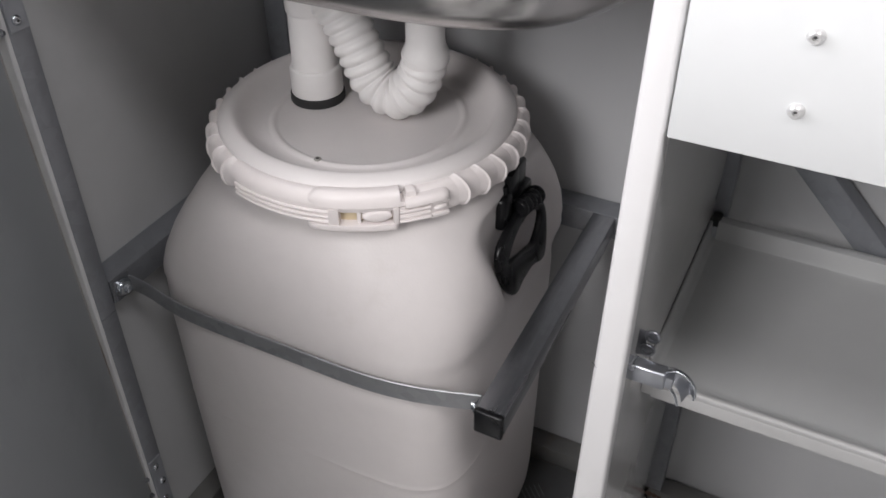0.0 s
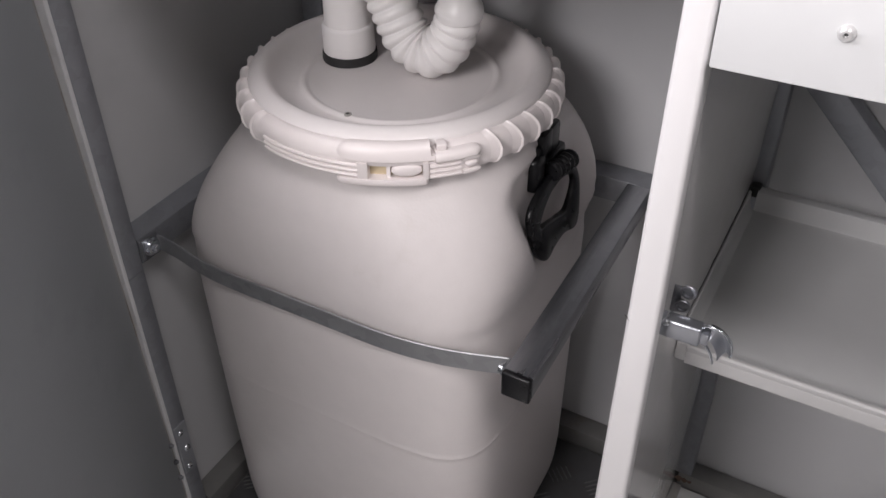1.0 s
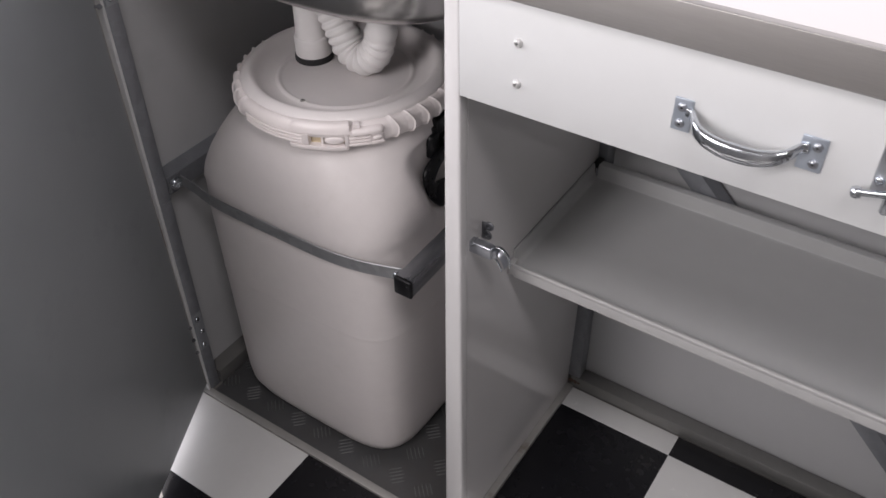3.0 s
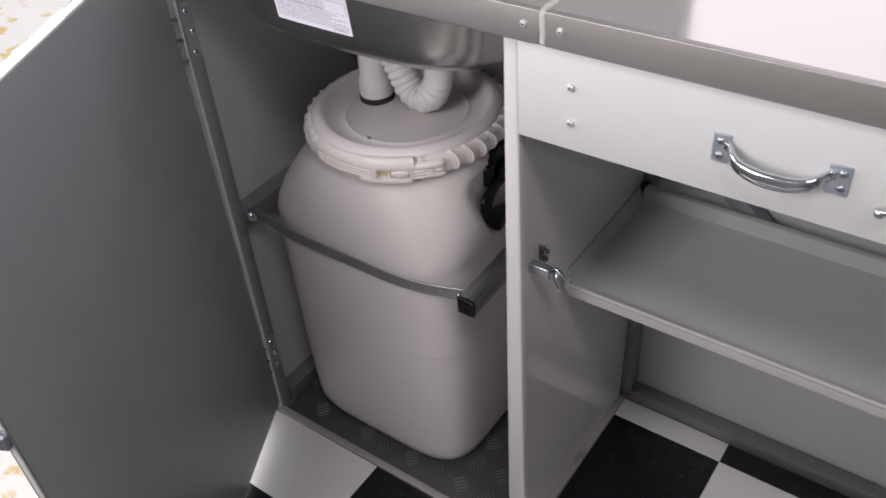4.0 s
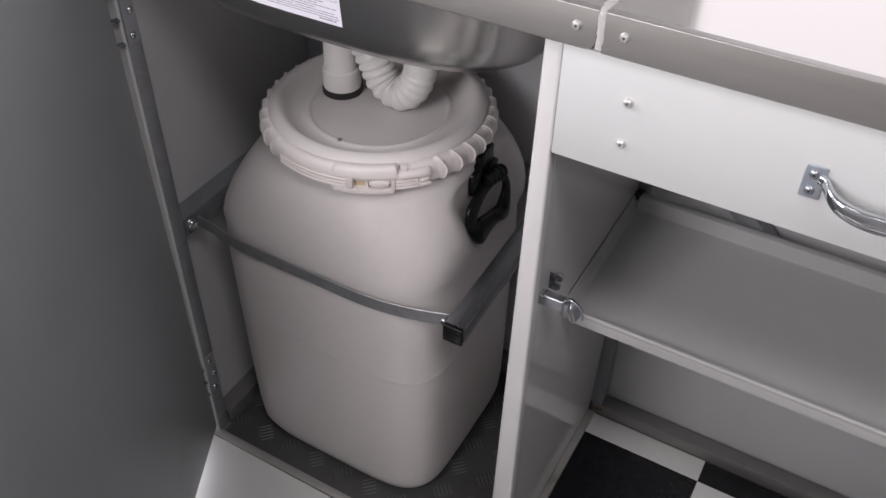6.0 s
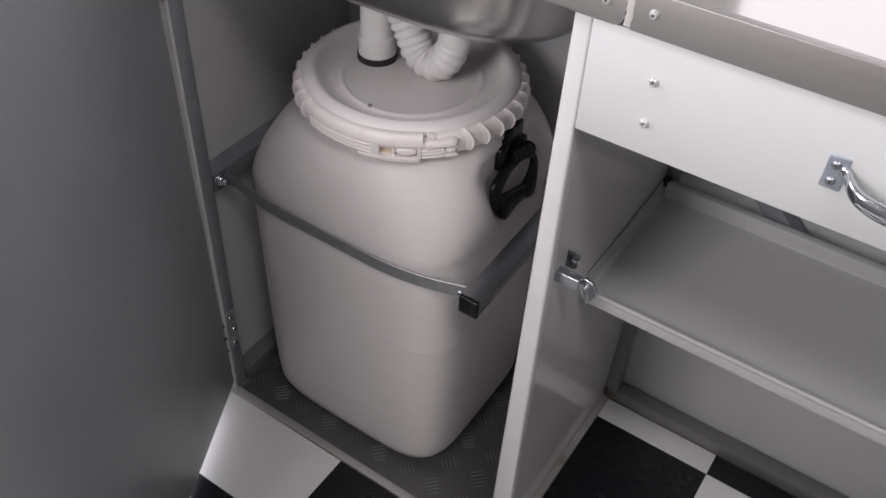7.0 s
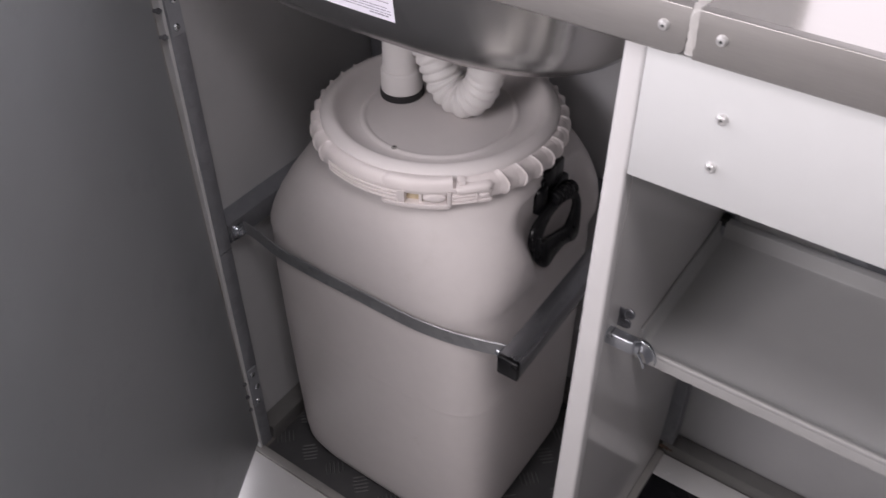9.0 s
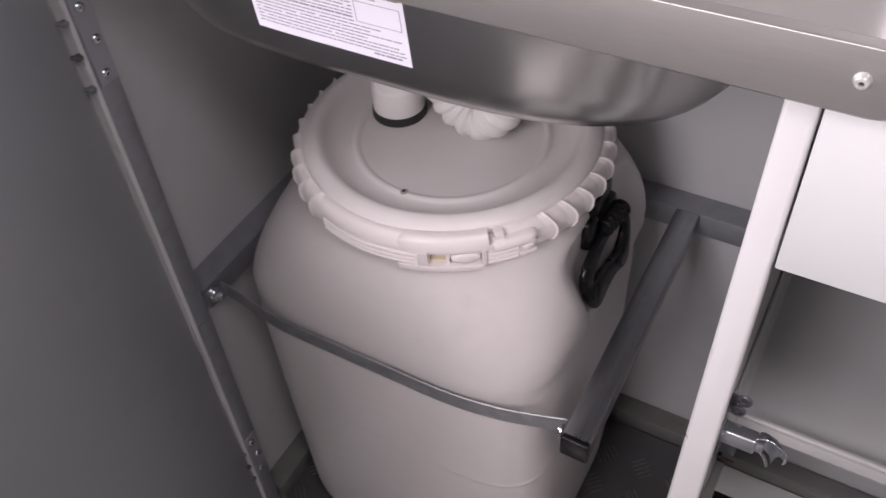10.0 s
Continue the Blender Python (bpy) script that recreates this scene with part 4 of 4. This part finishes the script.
part("drawer_box", joined(lambda b: box(b, (0.033, 1.34), (0.0175, 0.345), (0.790, 0.862), 0.002, 1)), SHELF, drawer)
for z in (0.8425, 0.8035):
    part("rivet", joined(lambda b: lathe(b, [(0.0044, 0), (0.0043, 0.0012), (0.0036, 0.0030), (0.0026, 0.0039), (0.0014, 0.0040), (0.0013, 0.0022), (0.0003, 0.0022)], (0.0665, -0.0018, z), (0, -1, 0), 16)), RIVET, drawer, "pale domed rivet")
    # shade inside the rivet, drawn as a dark disc
    part("rivet_core", joined(lambda b: lathe(b, [(0.0009, 0), (0.0009, 0.0004), (0.0003, 0.0005)], (0.0665, -0.0041, z), (0, -1, 0), 12)), SHADE_SCRATCH, drawer, "dark disc for the shade in the rivet's hollow")


def pull_thing():
    line = spline([(0.2195, -0.0050, 0.8275), (0.2235, -0.0062, 0.8270), (0.2268, -0.0100, 0.8256), (0.2312, -0.0160, 0.8232), (0.2390, -0.0205, 0.8200), (0.2520, -0.0222, 0.8170), (0.2660, -0.0226, 0.8162), (0.2800, -0.0222, 0.8170),
                   (0.2930, -0.0205, 0.8200), (0.3008, -0.0160, 0.8232), (0.3052, -0.0100, 0.8256), (0.3085, -0.0062, 0.8270), (0.3125, -0.0050, 0.8275)], 6)
    n = len(line) - 1

    def bar(i):
        """A thin strap at the ends that swells to a flattened oval."""
        m = math.sin(math.pi * i / n)
        out = []
        for u, v in circle(1.0, 16):
            u, v = math.copysign(abs(u) ** 0.75, u), math.copysign(abs(v) ** 0.75, v)
            out.append((u * (0.0022 + 0.0022 * m ** 2), v * (0.0042 + 0.0034 * m ** 4)))
        return out

    bm = bmesh.new()
    sweep(bm, line, bar, (0, 0, 1))
    p = part("pull_handle", bm, CHROME, drawer, "bright chromed bow pull handle", smooth=60)
    for x in (0.2150, 0.3185):
        part("mount", boxed((x - 0.0070, x + 0.0085) if x < 0.3 else (x - 0.0125, x + 0.0065), (-0.0048, -0.0025), (0.8085, 0.8375), 0.0011, 2), MOUNT, p)
        for z in (0.8155, 0.8300):
            part("screw", joined(lambda b: screw_head(b, (x, -0.0048, z), (0, -1, 0), 0.0037, 0.0022)), PLATED, p)
            # hollow shaded by a small dark disc
            part("screw_hollow", joined(lambda b: lathe(b, [(0.0013, 0), (0.0012, 0.0006), (0.0002, 0.0008)], (x, -0.0057, z), (0, -1, 0), 10)), SHADE_SCRATCH, p, "dark disc for the shade in the screw's hollow")


pull_thing()


def slide_bolt():
    base = boxed((0.3600, 0.3900), (-0.0040, -0.0019), (0.8080, 0.8770), 0.001, 2)
    box(base, (0.3680, 0.3830), (-0.0120, -0.0038), (0.8540, 0.8640), 0.003, 2)
    box(base, (0.3680, 0.3830), (-0.0120, -0.0038), (0.8160, 0.8250), 0.003, 2)
    p = part("slide_bolt", base, PLATED, drawer, "zinc slide bolt locking the drawer")
    r = bmesh.new()
    rod(r, (0.3750, -0.0085, 0.7960), (0.3750, -0.0085, 0.9000), 0.0040, 16, 0.001)
    rod(r, (0.3750, -0.0085, 0.8120), (0.3560, -0.0130, 0.8100), 0.0027, 12)
    lathe(r, [(0.001, 0), (0.0042, 0.0010), (0.0050, 0.004), (0.0040, 0.0072), (0.001, 0.0085)], (0.3570, -0.0128, 0.8101), (-1, -0.24, -0.1), 14)
    part("rod", r, CHROME, p, smooth=50)
    for x in (0.3645, 0.3855):
        for z in (0.8180, 0.8690):
            part("screw", joined(lambda b: screw_head(b, (x, -0.0040, z), (0, -1, 0), 0.0034, 0.002)), CHROME, p)


slide_bolt()
keeper = boxed((0.3570, 0.3930), (-0.0092, -0.0073), (0.8830, 0.8965), 0.001, 2)
box(keeper, (0.3690, 0.3810), (-0.0150, -0.0090), (0.8840, 0.8955), 0.003, 2)
keeper = part("bolt_keeper", keeper, CHROME, worktop, "zinc keeper of the slide bolt")
for x in (0.3622, 0.3878):
    part("screw", joined(lambda b: screw_head(b, (x, -0.0092, 0.8898), (0, -1, 0), 0.0034, 0.002)), CHROME, keeper)

# ---- shelf ----
shelf = thing("shelf", (0.7, 0.23, 0.46), "grey-white folded sheet shelf beside the divider", "shelf")


def shelf_run(prof):
    bm = bmesh.new()
    loft(bm, [[(x, y, z) for y, z in prof] for x in (0.0100, 1.40)])
    return bm


part("tray", shelf_run([(0.1226, 0.4674), (0.1260, 0.4672), (0.3380, 0.4672), (0.3415, 0.4690), (0.3430, 0.4730), (0.3430, 0.4850), (0.3445, 0.4890), (0.3480, 0.4905), (0.3530, 0.4905), (0.3560, 0.4890), (0.3572, 0.4850), (0.3572, 0.4650), (0.1226, 0.4650)]), SHELF, shelf, smooth=40)
part("front_lip", shelf_run([(0.1118, 0.4590), (0.1118, 0.4700), (0.1123, 0.4714), (0.1118, 0.4726), (0.1122, 0.4756), (0.1138, 0.4770), (0.1162, 0.4770), (0.1176, 0.4756), (0.1184, 0.4725), (0.1200, 0.4690), (0.1222, 0.4674), (0.1222, 0.4645), (0.1136, 0.4645), (0.1136, 0.4590)]), LIP, shelf, "pale rolled front lip", smooth=40)
flange = bmesh.new()
loft(flange, [[(x, y, z) for x, z in ((0.0013, 0.4878), (0.0026, 0.4892), (0.0042, 0.4880), (0.0052, 0.4740), (0.0072, 0.4695), (0.0108, 0.4673), (0.0108, 0.4652), (0.0013, 0.4652))] for y in (0.1262, 0.1300, 0.3390, 0.3440)])
part("end_flange", flange, SHELF, shelf, "upturned end of the tray", smooth=40)
# dark filler strip in place of the shade in the gap
part("edge_gap", boxed((0.0004, 0.0013), (0.1290, 0.3560), (0.4655, 0.4884)), SHADE_SCRATCH, shelf, "dark strip for the shade in the gap at the shelf's end")
part("lip_end", boxed((0.0012, 0.0100), (0.1120, 0.1258), (0.4600, 0.4780), 0.0015, 2), LIP, shelf, "closed end of the front lip")
part("corner_seal", joined(lambda b: box(b, (0.0015, 0.0120), (0.3455, 0.3595), (0.4800, 0.4925), 0.003, 2)), RUBBER, shelf, "dark foam pad at the shelf's corner")

# ---- open cabinet door ----
door = thing("cabinet_door", (-0.5295, -0.0035, 0.022), "open grey sheet cabinet door hinged on the post", "door", turn=-63)


def door_panel():
    bm = bmesh.new()
    box(bm, (0.000, 0.540), (-0.0042, 0.0050), (0.0, 0.8660), 0.0008, 2)
    box(bm, (0.000, 0.515), (-0.0115, -0.0036), (0.001, 0.8650), 0.0015, 2)
    return bm


part("door_panel", door_panel(), DOOR, door, local=True)
part("edge_strip", joined(lambda b: box(b, (-0.0040, -0.0002), (-0.0115, 0.0046), (0.0, 0.868), 0.0008, 1)), EDGE, door, "bright metal edge strip", local=True)
# far edge coloured white in place of the strong outside light
part("edge_strip", joined(lambda b: box(b, (0.5402, 0.5432), (-0.0028, 0.0032), (0.0, 0.868), 0.0008, 1)), STILE, door, "door's far edge, whitened for the outside light on it", local=True)
for y in (-0.0038, 0.0042):
    part("edge_trim", joined(lambda b: box(b, (0.5402, 0.5428), (y - 0.0007, y + 0.0007), (0.0, 0.868), 0.0003, 1)), LEAF, door, "thin grey trim of the edge band", local=True)
# white colour on the top edge paints the sunlight that falls there
part("top_edge", joined(lambda b: box(b, (0.0045, 0.5140), (-0.0092, 0.0046), (0.8655, 0.8690), 0.0008, 1)), STILE, door, "door's top edge, whitened for the sun on it", local=True)
part("top_edge", joined(lambda b: box(b, (0.0045, 0.5140), (-0.0113, -0.0102), (0.8655, 0.8690), 0.0004, 1)), STILE, door, "door's top edge, whitened for the sun on it", local=True)
part("catch", joined(lambda b: box(b, (0.5434, 0.5520), (-0.0080, 0.0058), (0.574, 0.592), 0.002, 2), lambda b: rod(b, (0.548, -0.004, 0.592), (0.548, -0.004, 0.602), 0.0030, 12, 0.001)), PLATED, door, "zinc door catch", local=True)

q = Matrix.Translation((-0.5295, -0.0035, 0)) @ pose(0, 0, 0, 0, 0, -63)
for z0 in (0.1030, 0.7245):
    dx = post_x(z0 + 0.04)
    hinge = thing("hinge", (-0.521 + dx, 0.005, z0), "zinc butt hinge with three screws a leaf", "hinge", "door hinges")
    part("post_leaf", boxed((-0.5208 + dx, -0.5188 + dx), (0.0072, 0.0262), (z0, z0 + 0.081), 0.0006, 1), LEAF, hinge)
    for k in range(3):
        z = z0 + 0.0095 + 0.0295 * k
        part("screw", joined(lambda b: screw_head(b, (-0.5188 + dx, 0.0150 + 0.0035 * (k == 1), z), (1, 0, 0), 0.0042, 0.0024)), CHROME, hinge)
        # dark disc painting the shade in the head
        part("screw_hollow", joined(lambda b: lathe(b, [(0.0013, 0), (0.0012, 0.0006), (0.0002, 0.0008)], (-0.5178 + dx, 0.0150 + 0.0035 * (k == 1), z), (1, 0, 0), 10)), SHADE_SCRATCH, hinge, "dark disc for the shade in the screw's hollow")
        at, ax = q @ Vector((0.0045, 0.0048, z - 0.0040)), q.to_3x3() @ Vector((0.0, 1, 0))
        at.x += dx
        part("stud", joined(lambda b: lathe(b, [(0.0020, 0), (0.0020, 0.0042), (0.0034, 0.0044), (0.0034, 0.0068), (0.0022, 0.0074), (0.0020, 0.0090), (0.0004, 0.0092)], at, ax, 12)), ZINC, hinge, "screw end with a nut")

# ---- vinyl floor squares ----
PX, PY, GX, GY = 0.2465, 0.2340, 0.2015, 0.3170
tile_mesh = {}
for black in (False, True):
    bm = boxed((0.0002, PX - 0.0002), (0.0002, PY - 0.0002), (-0.003, 0.0), 0.0002, 1)
    me = bpy.data.meshes.new("tile")
    bm.to_mesh(me)
    bm.free()
    me.materials.append(TILE_B if black else TILE_W)
    tile_mesh[black] = me


def cut_tile(x, y, black):
    bm = boxed(x, y, (-0.003, 0.0), 0.0002, 1)
    ob = part("tile", bm, TILE_B if black else TILE_W, floor, smooth=0)


for i in range(-4, 9):
    for j in range(-9, 2):
        x, y = GX + i * PX, GY + j * PY
        black = (i + j) % 2 == 0
        xa, xb, ya, yb = max(x, X0), min(x + PX, X1), max(y, Y0), min(y + PY, 0.3605)
        if xa >= xb or ya >= yb:
            continue
        if ya >= -0.005 and xb <= 0.005:
            continue
        if xa < -0.015 and yb > -0.004:
            if xb > 0.005 and yb > 0:
                cut_tile((max(xa, -0.0018), xb), (max(ya, -0.0045), yb), black)
                if ya < -0.0045:
                    cut_tile((xa, xb), (ya, -0.005), black)
                continue
            yb = min(yb, -0.0048)
        if (xa, xb, ya, yb) == (x, x + PX, y, y + PY):
            ob = new("tile", tile_mesh[black])
            ob.parent = floor
            ob.location = (x, y, 0)
        else:
            cut_tile((xa + 0.0002, xb - 0.0002), (ya + 0.0002, yb - 0.0002), black)
